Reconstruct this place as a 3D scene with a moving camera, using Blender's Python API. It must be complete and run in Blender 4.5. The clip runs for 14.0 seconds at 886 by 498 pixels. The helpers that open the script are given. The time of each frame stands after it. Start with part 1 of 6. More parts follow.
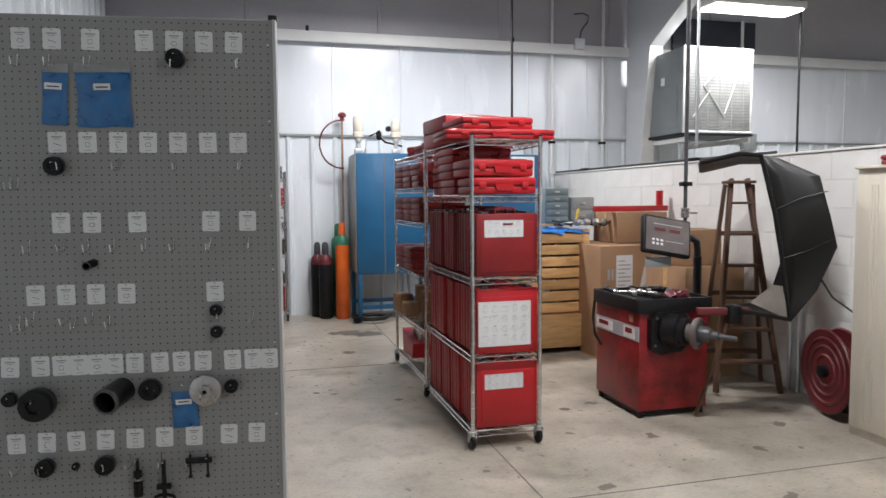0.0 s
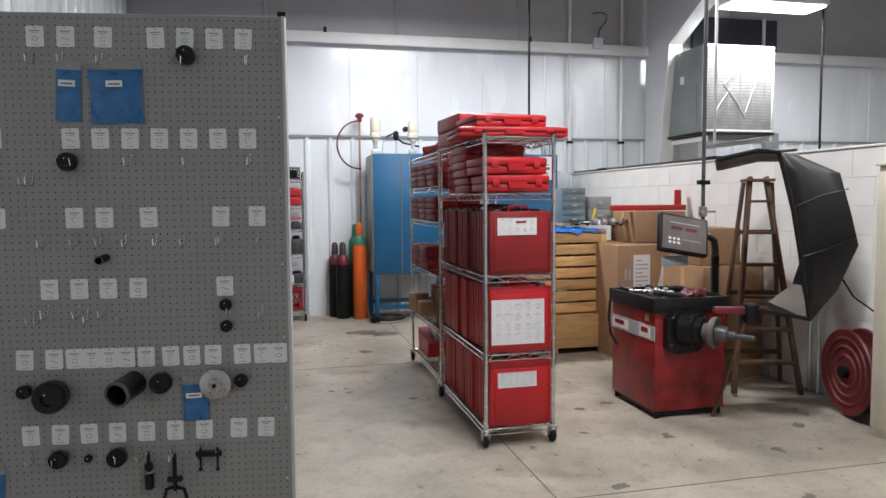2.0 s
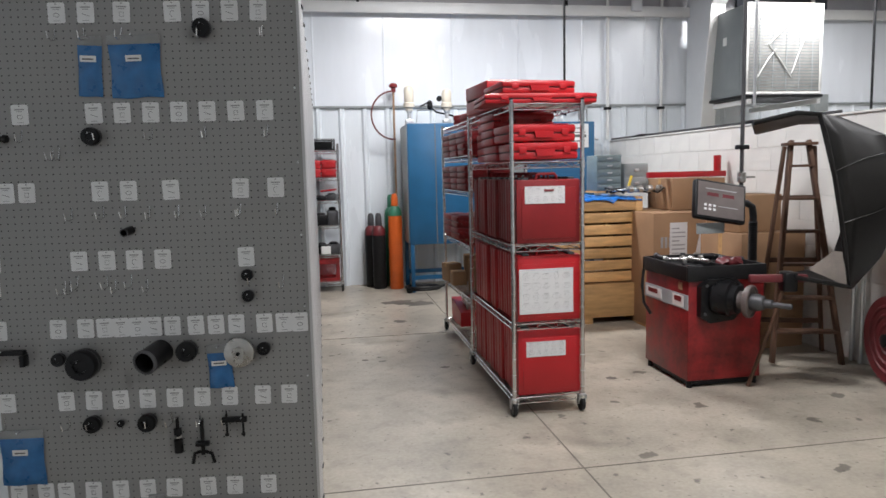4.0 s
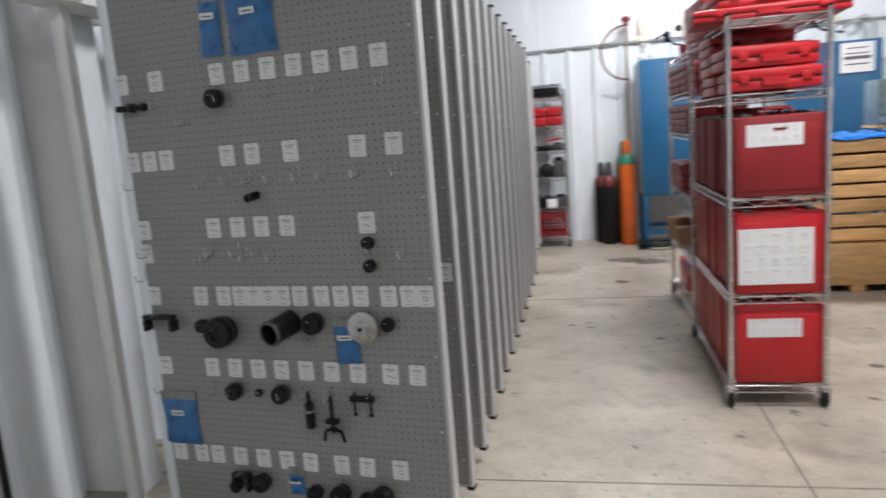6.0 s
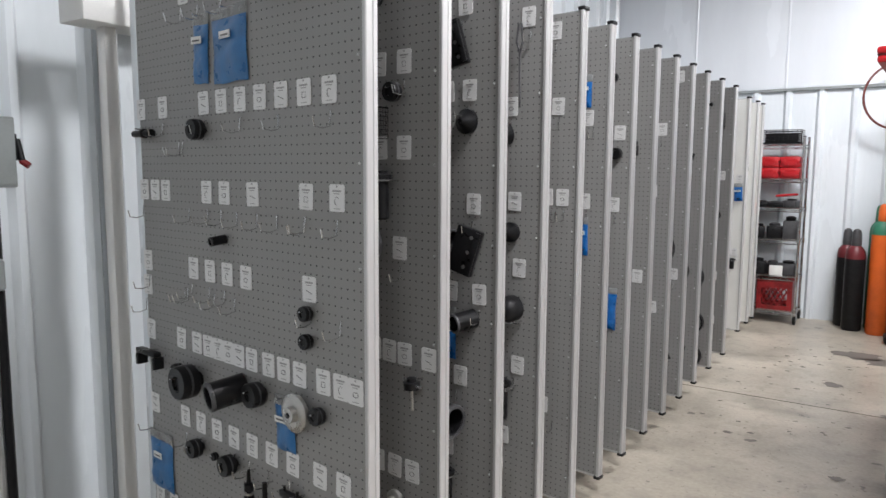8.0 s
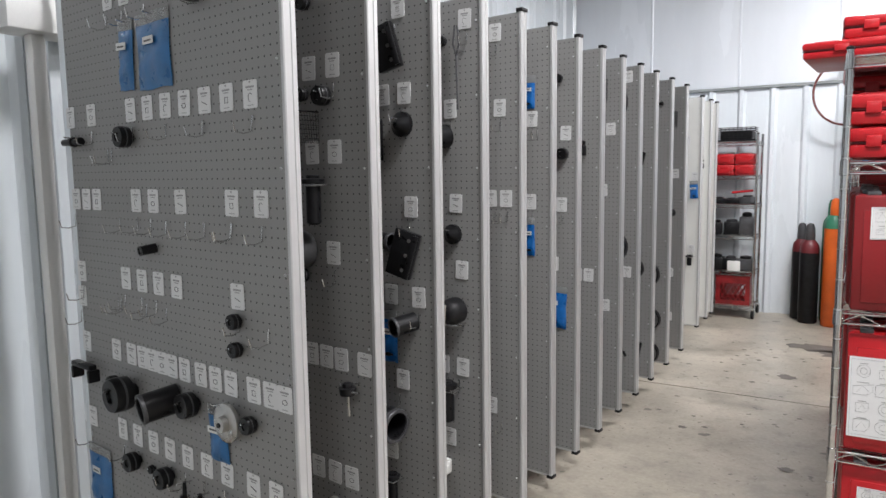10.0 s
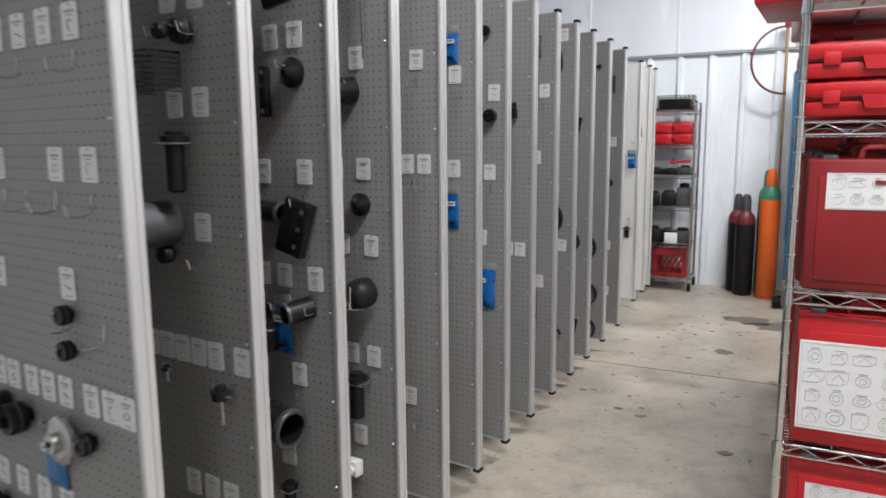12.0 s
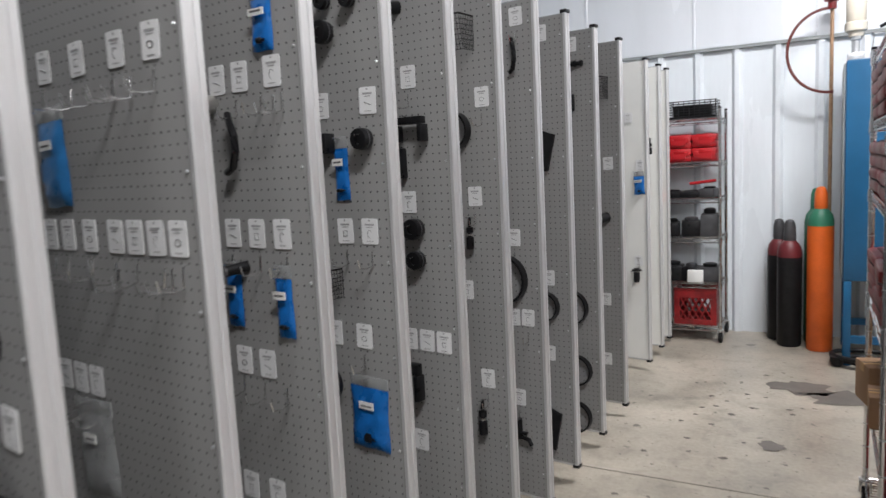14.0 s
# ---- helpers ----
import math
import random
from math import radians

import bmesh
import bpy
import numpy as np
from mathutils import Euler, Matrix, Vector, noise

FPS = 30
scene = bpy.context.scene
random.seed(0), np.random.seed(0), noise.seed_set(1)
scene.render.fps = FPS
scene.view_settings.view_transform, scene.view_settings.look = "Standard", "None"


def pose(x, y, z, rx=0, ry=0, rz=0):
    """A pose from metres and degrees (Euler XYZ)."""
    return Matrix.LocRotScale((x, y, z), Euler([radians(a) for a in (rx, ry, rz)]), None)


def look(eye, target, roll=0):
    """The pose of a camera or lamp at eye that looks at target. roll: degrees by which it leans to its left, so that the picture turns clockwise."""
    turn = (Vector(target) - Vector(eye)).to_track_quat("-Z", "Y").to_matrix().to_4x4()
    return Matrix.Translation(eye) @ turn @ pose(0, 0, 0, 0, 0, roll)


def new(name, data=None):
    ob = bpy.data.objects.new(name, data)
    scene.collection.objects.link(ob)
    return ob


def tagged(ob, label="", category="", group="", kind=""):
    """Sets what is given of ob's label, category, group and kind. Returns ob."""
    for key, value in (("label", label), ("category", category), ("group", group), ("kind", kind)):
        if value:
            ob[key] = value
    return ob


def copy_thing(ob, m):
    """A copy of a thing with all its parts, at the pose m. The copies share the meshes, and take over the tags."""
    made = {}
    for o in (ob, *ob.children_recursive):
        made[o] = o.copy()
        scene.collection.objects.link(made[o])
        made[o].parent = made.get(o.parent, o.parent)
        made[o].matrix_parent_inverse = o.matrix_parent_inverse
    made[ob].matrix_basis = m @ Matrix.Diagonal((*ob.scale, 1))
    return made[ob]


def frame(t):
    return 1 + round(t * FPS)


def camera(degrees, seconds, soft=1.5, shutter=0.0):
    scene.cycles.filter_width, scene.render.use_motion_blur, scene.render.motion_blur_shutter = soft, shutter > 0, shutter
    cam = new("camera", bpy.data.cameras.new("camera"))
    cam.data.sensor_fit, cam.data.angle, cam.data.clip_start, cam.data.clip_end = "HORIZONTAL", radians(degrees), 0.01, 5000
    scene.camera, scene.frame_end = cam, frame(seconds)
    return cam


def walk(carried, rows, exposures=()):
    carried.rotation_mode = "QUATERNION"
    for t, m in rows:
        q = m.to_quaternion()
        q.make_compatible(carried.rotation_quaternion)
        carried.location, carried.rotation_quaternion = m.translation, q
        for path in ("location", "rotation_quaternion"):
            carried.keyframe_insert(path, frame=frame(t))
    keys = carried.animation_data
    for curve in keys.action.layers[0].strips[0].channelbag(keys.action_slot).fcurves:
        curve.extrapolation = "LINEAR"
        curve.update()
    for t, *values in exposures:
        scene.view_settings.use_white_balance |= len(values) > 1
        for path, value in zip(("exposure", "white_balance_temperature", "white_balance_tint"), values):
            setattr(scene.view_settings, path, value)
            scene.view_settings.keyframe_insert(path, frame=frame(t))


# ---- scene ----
cam = camera(64.8, 14.0, 1.5, 0.4)
PATH = [
    (0, (-0.087, -2.616, 1.534), (0.431, -0.689, 1.39), -0.4),
    (0.5, (-0.067, -2.605, 1.529), (0.399, -0.665, 1.386), -1.4),
    (1, (-0.05, -2.608, 1.519), (0.443, -0.676, 1.364), -0.1),
    (1.5, (-0.046, -2.624, 1.517), (0.42, -0.683, 1.384), -0.7),
    (2, (-0.043, -2.626, 1.507), (0.418, -0.685, 1.37), -0.5),
    (4.5, (0.102, -2.64, 1.496), (0.348, -0.669, 1.267), -2.1),
    (5, (0.177, -2.614, 1.48), (0.295, -0.63, 1.249), -2.4),
    (5.5, (0.3, -2.391, 1.463), (0.247, -0.417, 1.147), -1.5),
    (6, (0.486, -2.185, 1.477), (0.081, -0.254, 1.151), -4.5),
    (6.5, (0.742, -1.942, 1.49), (-0.138, -0.157, 1.281), -3.7),
    (7, (0.946, -1.668, 1.488), (-0.007, 0.074, 1.248), -2.0),
    (7.5, (1.058, -1.417, 1.533), (-0.041, 0.239, 1.306), 0.4),
    (10, (1.228, -1.28, 1.532), (0.197, 0.42, 1.315), -0.8),
    (10.5, (1.252, -1.262, 1.524), (0.23, 0.442, 1.293), -1.0),
    (11, (1.293, -1.235, 1.517), (0.309, 0.489, 1.272), -1.1),
    (11.5, (1.264, -1.182, 1.514), (0.304, 0.554, 1.255), -0.6),
    (12, (1.154, -0.922, 1.493), (0.271, 0.847, 1.196), -0.5),
    (12.5, (1.108, -0.625, 1.51), (0.286, 1.168, 1.178), -1.0),
    (13, (1.17, -0.255, 1.536), (0.2, 1.476, 1.284), -1.8),
    (13.5, (1.113, 0.095, 1.522), (0.18, 1.847, 1.28), -2.1),
    (14, (1.025, 0.459, 1.535), (0.062, 2.196, 1.298), -2.9),
]
EXPOSURE = ((0, 0.0), (4.5, 0.02), (6.5, 0.32), (7.5, 0.40), (10, 0.33), (11.5, 0.27), (12.5, 0.34), (14, 0.23))
walk(cam, [(t, look(eye, target, roll)) for t, eye, target, roll in PATH], EXPOSURE)

# ---- light ----
world = bpy.data.worlds.new("world")
scene.world = world
world.use_nodes = True
world.node_tree.nodes["Background"].inputs[0].default_value = (0.85, 0.92, 1.0, 1)
world.node_tree.nodes["Background"].inputs[1].default_value = 0.025
LIGHT_POWER = 80
# place of each fixture and its share of the power
LIGHTS = [(1.5, 4.6, 4.0, 1.42), (1.8, 0.15, 4.0, 1.4), (5.98, 5.0, 3.87, 1.3), (6.1, 0.8, 4.0, 1.42), (2.2, -4.0, 4.0, 0.4)]
for lx, ly, lz, share in LIGHTS:
    lamp = bpy.data.lights.new("fluorescent", "AREA")
    lamp.shape, lamp.size, lamp.size_y, lamp.energy, lamp.color = "RECTANGLE", 1.25, 0.36, LIGHT_POWER * share, (0.985, 0.965, 0.985)
    ob = new("fluorescent", lamp)
    ob.location = (lx, ly, lz - 0.03)


# ---- materials ----
def mat(name, color, rough=0.5, metal=0.0, vary=0.12, scale=8.0, bump=0.0, fine=120.0, stretch=(1, 1, 1), island=0.0):
    """A surface with stains at one scale, grain at another and a fine relief."""
    m = bpy.data.materials.new(name)
    m.use_nodes = True
    n, l = m.node_tree.nodes, m.node_tree.links
    b = n["Principled BSDF"]
    b.inputs["Roughness"].default_value, b.inputs["Metallic"].default_value = rough, metal
    tc = n.new("ShaderNodeTexCoord")
    mp = n.new("ShaderNodeMapping")
    mp.inputs["Scale"].default_value = stretch
    l.new(tc.outputs["Object"], mp.inputs[0])
    big, small = n.new("ShaderNodeTexNoise"), n.new("ShaderNodeTexNoise")
    big.inputs["Scale"].default_value, big.inputs["Detail"].default_value = scale, 6
    small.inputs["Scale"].default_value, small.inputs["Detail"].default_value = fine, 3
    l.new(mp.outputs[0], big.inputs["Vector"])
    l.new(mp.outputs[0], small.inputs["Vector"])
    mix = n.new("ShaderNodeMath")
    mix.operation = "MULTIPLY_ADD"
    mix.inputs[1].default_value = 0.35
    l.new(small.outputs[0], mix.inputs[0])
    l.new(big.outputs[0], mix.inputs[2])
    ramp = n.new("ShaderNodeValToRGB")
    ramp.color_ramp.elements[0].position, ramp.color_ramp.elements[1].position = 0.42, 0.92
    ramp.color_ramp.elements[0].color = (*[c * (1 - vary) for c in color], 1)
    ramp.color_ramp.elements[1].color = (*[min(1, c * (1 + vary)) for c in color], 1)
    l.new(mix.outputs[0], ramp.inputs[0])
    out = ramp.outputs[0]
    if island:
        info = n.new("ShaderNodeObjectInfo")
        hsv = n.new("ShaderNodeHueSaturation")
        mr = n.new("ShaderNodeMapRange")
        mr.inputs[3].default_value, mr.inputs[4].default_value = 1 - island, 1 + island
        l.new(info.outputs["Random"], mr.inputs[0])
        l.new(mr.outputs[0], hsv.inputs["Value"])
        l.new(out, hsv.inputs["Color"])
        out = hsv.outputs[0]
    l.new(out, b.inputs["Base Color"])
    rr = n.new("ShaderNodeMapRange")
    rr.inputs[3].default_value, rr.inputs[4].default_value = max(0.03, rough - 0.12), min(1, rough + 0.12)
    l.new(big.outputs[0], rr.inputs[0])
    l.new(rr.outputs[0], b.inputs["Roughness"])
    if bump:
        bp = n.new("ShaderNodeBump")
        bp.inputs["Strength"].default_value, bp.inputs["Distance"].default_value = bump, 0.004
        l.new(mix.outputs[0], bp.inputs["Height"])
        l.new(bp.outputs[0], b.inputs["Normal"])
    return m


def glow(name, color, strength):
    m = mat(name, color)
    b = m.node_tree.nodes["Principled BSDF"]
    b.inputs["Emission Color"].default_value, b.inputs["Emission Strength"].default_value = (*color, 1), strength
    return m


def pegboard():
    """Painted hardboard with drilled holes one inch apart."""
    m = mat("pegboard", (0.253, 0.25, 0.246), 0.55, 0, 0.05, 3, 0.05)
    n, l = m.node_tree.nodes, m.node_tree.links
    b = n["Principled BSDF"]
    tc = n.new("ShaderNodeTexCoord")
    sep = n.new("ShaderNodeSeparateXYZ")
    l.new(tc.outputs["Object"], sep.inputs[0])
    sq = []
    for axis in ("X", "Z"):
        pp = n.new("ShaderNodeMath")
        pp.operation = "PINGPONG"
        pp.inputs[1].default_value = 0.0127
        l.new(sep.outputs[axis], pp.inputs[0])
        p2 = n.new("ShaderNodeMath")
        p2.operation = "POWER"
        p2.inputs[1].default_value = 2
        l.new(pp.outputs[0], p2.inputs[0])
        sq.append(p2)
    add = n.new("ShaderNodeMath")
    l.new(sq[0].outputs[0], add.inputs[0])
    l.new(sq[1].outputs[0], add.inputs[1])
    less = n.new("ShaderNodeMath")
    less.operation = "LESS_THAN"
    less.inputs[1].default_value = 0.0028 ** 2
    l.new(add.outputs[0], less.inputs[0])
    mix = n.new("ShaderNodeMix")
    mix.data_type = "RGBA"
    old = b.inputs["Base Color"].links[0].from_socket
    l.new(less.outputs[0], mix.inputs[0])
    l.new(old, mix.inputs[6])
    mix.inputs[7].default_value = (0.03, 0.03, 0.03, 1)
    l.new(mix.outputs[2], b.inputs["Base Color"])
    return m


def concrete():
    """Sealed slab with mottling, dark oil spots and scratches."""
    m = mat("concrete", (0.345, 0.31, 0.255), 0.36, 0, 0.34, 1.7, 0.04, 45)
    n, l = m.node_tree.nodes, m.node_tree.links
    b = n["Principled BSDF"]
    tc = n.new("ShaderNodeTexCoord")
    out = b.inputs["Base Color"].links[0].from_socket
    for sc, lo, hi, col in ((5.0, 0.675, 0.70, 0.4), (1.6, 0.56, 0.74, 0.55), (9.0, 0.52, 0.72, 0.8), (16.0, 0.69, 0.72, 0.45), (30.0, 0.66, 0.70, 0.6)):
        no = n.new("ShaderNodeTexNoise")
        no.inputs["Scale"].default_value, no.inputs["Detail"].default_value = sc, 3
        l.new(tc.outputs["Object"], no.inputs["Vector"])
        mr = n.new("ShaderNodeMapRange")
        mr.inputs[1].default_value, mr.inputs[2].default_value = lo, hi
        mr.inputs[3].default_value, mr.inputs[4].default_value = 1, col
        l.new(no.outputs[0], mr.inputs[0])
        mx = n.new("ShaderNodeMix")
        mx.data_type, mx.blend_type = "RGBA", "MULTIPLY"
        mx.inputs[0].default_value = 1
        l.new(out, mx.inputs[6])
        l.new(mr.outputs[0], mx.inputs[7])
        out = mx.outputs[2]
    l.new(out, b.inputs["Base Color"])
    return m


M = dict(
    concrete=concrete(), peg=pegboard(),
    wall=mat("white_steel_sheet", (0.72, 0.765, 0.80), 0.27, 0, 0.05, 1.5, 0.03, 30, (1, 1, 0.25)),
    wavy=mat("buckled_white_sheet", (0.72, 0.75, 0.79), 0.25, 0, 0.05, 3.5, 0.9, 6, (1, 1, 0.22)),
    # liner: greyer than the white sheet lower on the wall
    liner=mat("grey_upper_lining", (0.40, 0.39, 0.41), 0.55, 0, 0.07, 1.2, 0.05, 20),
    joint=mat("filled_saw_cut", (0.16, 0.145, 0.12), 0.7, 0, 0.35, 3),
    wire=mat("bright_plated_wire", (0.66, 0.66, 0.66), 0.16, 0.95, 0.08, 14),
    pipe=mat("dark_iron_pipe", (0.06, 0.06, 0.065), 0.4, 0.4, 0.2, 12),
    wall_dull=mat("grey_white_sheet", (0.62, 0.64, 0.66), 0.5, 0, 0.06, 1.2, 0.02, 30),
    steel_white=mat("painted_frame_steel", (0.68, 0.68, 0.67), 0.45, 0, 0.07, 3),
    blockpaint=mat("painted_block", (0.74, 0.73, 0.70), 0.6, 0, 0.05, 4, 0.25, 90, island=0.03),
    mortar=mat("painted_mortar", (0.70, 0.69, 0.66), 0.75, 0, 0.08, 20, 0.2),
    alu=mat("aluminium_channel", (0.50, 0.50, 0.50), 0.38, 0.35, 0.06, 4, 0.02, 60, (1, 1, 0.1)),
    chrome=mat("chrome_wire", (0.66, 0.66, 0.67), 0.10, 1.0, 0.15, 14),
    zinc=mat("galvanised_conduit", (0.55, 0.56, 0.57), 0.35, 0.8, 0.15, 10),
    card=mat("paper_card", (0.68, 0.68, 0.68), 0.5, 0, 0.03, 20),
    ink=mat("grey_ink", (0.10, 0.10, 0.10), 0.7), pencil=mat("printed_line", (0.2, 0.2, 0.2), 0.7), ink_soft=mat("pale_ink", (0.33, 0.33, 0.33), 0.7),
    black=mat("black_rubber", (0.011, 0.011, 0.012), 0.42, 0, 0.3, 30, 0.1),
    blacksteel=mat("black_oxide_steel", (0.010, 0.010, 0.011), 0.31, 0.1, 0.3, 24, 0.08),
    grey=mat("machined_steel", (0.45, 0.44, 0.42), 0.3, 0.85, 0.15, 20), darkgrey=mat("dark_grey_sleeve", (0.085, 0.085, 0.09), 0.4, 0.4, 0.15, 20),
    red=mat("red_moulded_plastic", (0.22, 0.009, 0.012), 0.45, 0, 0.14, 6, 0.06, 160, island=0.2),
    redbright=mat("bright_red_plastic", (0.40, 0.009, 0.014), 0.36, 0, 0.1, 6, 0.05, 160),
    redpaint=mat("scuffed_red_enamel", (0.19, 0.009, 0.011), 0.38, 0, 0.6, 7, 0.06, 40),
    blue=mat("blue_enamel", (0.008, 0.085, 0.19), 0.36, 0, 0.14, 4, 0.03),
    bluebag=mat("blue_poly_bag", (0.008, 0.11, 0.36), 0.28, 0, 0.35, 18, 0.7, 30),
    paleblue=mat("faded_blue_bag", (0.022, 0.13, 0.32), 0.3, 0, 0.25, 18, 0.7, 30),
    clear=mat("clear_film", (0.38, 0.39, 0.39), 0.2, 0, 0.08, 30, 0.6, 40),
    orange=mat("orange_cylinder_paint", (0.72, 0.13, 0.018), 0.42, 0, 0.15, 7),
    green=mat("green_cylinder_paint", (0.03, 0.17, 0.10), 0.45, 0, 0.2, 7),
    maroon=mat("maroon_cylinder_paint", (0.11, 0.012, 0.016), 0.45, 0, 0.2, 7),
    wood=mat("pine_board", (0.52, 0.31, 0.13), 0.6, 0, 0.25, 5, 0.1, 60, (1, 6, 6), island=0.2),
    oldwood=mat("aged_ladder_wood", (0.095, 0.052, 0.034), 0.6, 0, 0.35, 5, 0.1, 60, (6, 6, 1)),
    cardboard=mat("cardboard", (0.28, 0.165, 0.09), 0.8, 0, 0.12, 5, 0.05, 120, island=0.2),
    tarp=mat("blue_plastic_sheet", (0.014, 0.15, 0.5), 0.3, 0, 0.25, 14, 0.6, 30),
    cream=mat("cream_locker_paint", (0.60, 0.55, 0.46), 0.5, 0, 0.12, 4, 0.03, 60, (3, 3, 0.4)),
    greymetal=mat("grey_enamel_box", (0.27, 0.29, 0.29), 0.45, 0, 0.1, 8), bluegrey=mat("blue_grey_drawers", (0.16, 0.21, 0.22), 0.5, 0, 0.15, 8),
    acgrey=mat("grey_unit_case", (0.20, 0.22, 0.225), 0.45, 0, 0.1, 5), film=mat("crinkled_clear_wrap", (0.30, 0.29, 0.27), 0.5, 0.0, 0.3, 5, 1.0, 14), sleeve_film=mat("crinkled_document_film", (0.66, 0.65, 0.69), 0.2, 0, 0.15, 9, 0.8, 25), crease=mat("creased_clear_wrap", (0.62, 0.62, 0.60), 0.25, 0, 0.2, 9, 0.6),
    hood=mat("black_moulded_guard", (0.008, 0.0078, 0.0078), 0.45, 0, 0.5, 5, 0.12, 80), dust=mat("dusty_guard_lining", (0.20, 0.17, 0.145), 0.75, 0, 0.3, 6),
    screen=mat("brown_membrane", (0.12, 0.10, 0.095), 0.4, 0, 0.2, 9), white=mat("white_plastic", (0.72, 0.72, 0.70), 0.4, 0, 0.04, 8),
    silver=mat("silver_band", (0.42, 0.46, 0.48), 0.4, 0.4, 0.1, 8), bronze=mat("brown_phenolic", (0.36, 0.13, 0.045), 0.35, 0.1, 0.2, 14), copper=mat("aged_copper_pipe", (0.38, 0.24, 0.15), 0.45, 0.6, 0.3, 20),
    yellow=mat("yellow_plastic", (0.6, 0.42, 0.03), 0.5), dark=mat("vent_shade", (0.03, 0.035, 0.05), 0.5, 0, 0.2, 4), oil=mat("dried_oil_stain", (0.13, 0.115, 0.10), 0.5, 0, 0.3, 8),
    hose=mat("dark_red_hose", (0.13, 0.03, 0.025), 0.5), tube_glow=glow("lit_diffuser", (0.93, 0.97, 1.0), 14.0),
)

M["clear"].node_tree.nodes["Principled BSDF"].inputs["Alpha"].default_value = 0.5
for key in ("black", "blacksteel", "hood", "darkgrey", "oldwood"):
    M[key].node_tree.nodes["Principled BSDF"].inputs["Specular IOR Level"].default_value = 0.22


# ---- mesh helpers ----
def box(bm, x0, x1, y0, y1, z0, z1, bev=0.0, rot=None):
    m = Matrix.Translation(((x0 + x1) / 2, (y0 + y1) / 2, (z0 + z1) / 2))
    if rot:
        m = m @ rot
    m = m @ Matrix.Diagonal((abs(x1 - x0), abs(y1 - y0), abs(z1 - z0), 1))
    r = bmesh.ops.create_cube(bm, size=1, matrix=m)
    if bev:
        es = {e for v in r["verts"] for e in v.link_edges}
        bmesh.ops.bevel(bm, geom=list(es), offset=bev, segments=2, affect="EDGES", profile=0.5)
    return bm


def rod(bm, p, q, r, r2=None, n=12, caps=True):
    p, q = Vector(p), Vector(q)
    d = q - p
    m = Matrix.Translation((p + q) / 2) @ d.to_track_quat("Z", "Y").to_matrix().to_4x4()
    bmesh.ops.create_cone(bm, cap_ends=caps, segments=n, radius1=r, radius2=r if r2 is None else r2, depth=d.length, matrix=m)
    return bm


def sweep(bm, pts, r, n=8, closed=False):
    """A round bar bent through the points."""
    pts = [Vector(p) for p in pts]
    rings, k = [], len(pts)
    for i, p in enumerate(pts):
        a = pts[(i - 1) % k] if closed or i else p
        b = pts[(i + 1) % k] if closed or i < k - 1 else p
        d = (b - a).normalized()
        u = d.cross(Vector((0.13, 0.31, 0.94))).normalized()
        w = d.cross(u)
        rings.append([bm.verts.new(p + r * (math.cos(t) * u + math.sin(t) * w)) for t in (2 * math.pi * j / n for j in range(n))])
    for i in range(k if closed else k - 1):
        s, t = rings[i], rings[(i + 1) % k]
        for j in range(n):
            bm.faces.new((s[j], s[(j + 1) % n], t[(j + 1) % n], t[j]))
    if not closed:
        bm.faces.new(rings[0][::-1]), bm.faces.new(rings[-1])
    return bm


def lathe(bm, prof, axis="Z", at=(0, 0, 0), n=20, caps=True):
    """A turned shape: (radius, height) pairs round an axis."""
    rings = []
    for r, h in prof:
        ring = []
        for j in range(n):
            t = 2 * math.pi * j / n
            c, s = r * math.cos(t), r * math.sin(t)
            v = {"Z": (c, s, h), "Y": (c, h, s), "X": (h, c, s)}[axis]
            ring.append(bm.verts.new(Vector(v) + Vector(at)))
        rings.append(ring)
    for a, b in zip(rings, rings[1:]):
        for j in range(n):
            bm.faces.new((a[j], a[(j + 1) % n], b[(j + 1) % n], b[j]))
    if caps:
        bm.faces.new(rings[0][::-1]), bm.faces.new(rings[-1])
    return bm


def prism(bm, poly, x0, x1, axis="X"):
    """A flat outline drawn out along an axis."""
    put = {"X": lambda a, b, h: (h, a, b), "Y": lambda a, b, h: (a, h, b), "Z": lambda a, b, h: (a, b, h)}[axis]
    s = [bm.verts.new(put(a, b, x0)) for a, b in poly]
    t = [bm.verts.new(put(a, b, x1)) for a, b in poly]
    bm.faces.new(s[::-1]), bm.faces.new(t)
    for j in range(len(poly)):
        k = (j + 1) % len(poly)
        bm.faces.new((s[j], s[k], t[k], t[j]))
    return bm


def part(name, bm, material, parent=None, label="", smooth=True):
    bmesh.ops.recalc_face_normals(bm, faces=bm.faces)
    me = bpy.data.meshes.new(name)
    bm.to_mesh(me)
    bm.free()
    me.materials.append(M[material] if isinstance(material, str) else material)
    if smooth:
        me.shade_smooth()
        me.set_sharp_from_angle(angle=radians(35))
    ob = new(name, me)
    ob.parent = parent
    return tagged(ob, label)


def N():
    return bmesh.new()


def thing(name, label, category, group="", m=None, kind=""):
    ob = new(name)
    ob.empty_display_size = 0.05
    if m is not None:
        ob.matrix_basis = m
    return tagged(ob, label, category, group, kind)


def single(name, bm, material, label, category, group="", m=None, kind=""):
    ob = part(name, bm, material)
    if m is not None:
        ob.matrix_basis = m
    return tagged(ob, label, category, group, kind)


rng = random.Random(4)

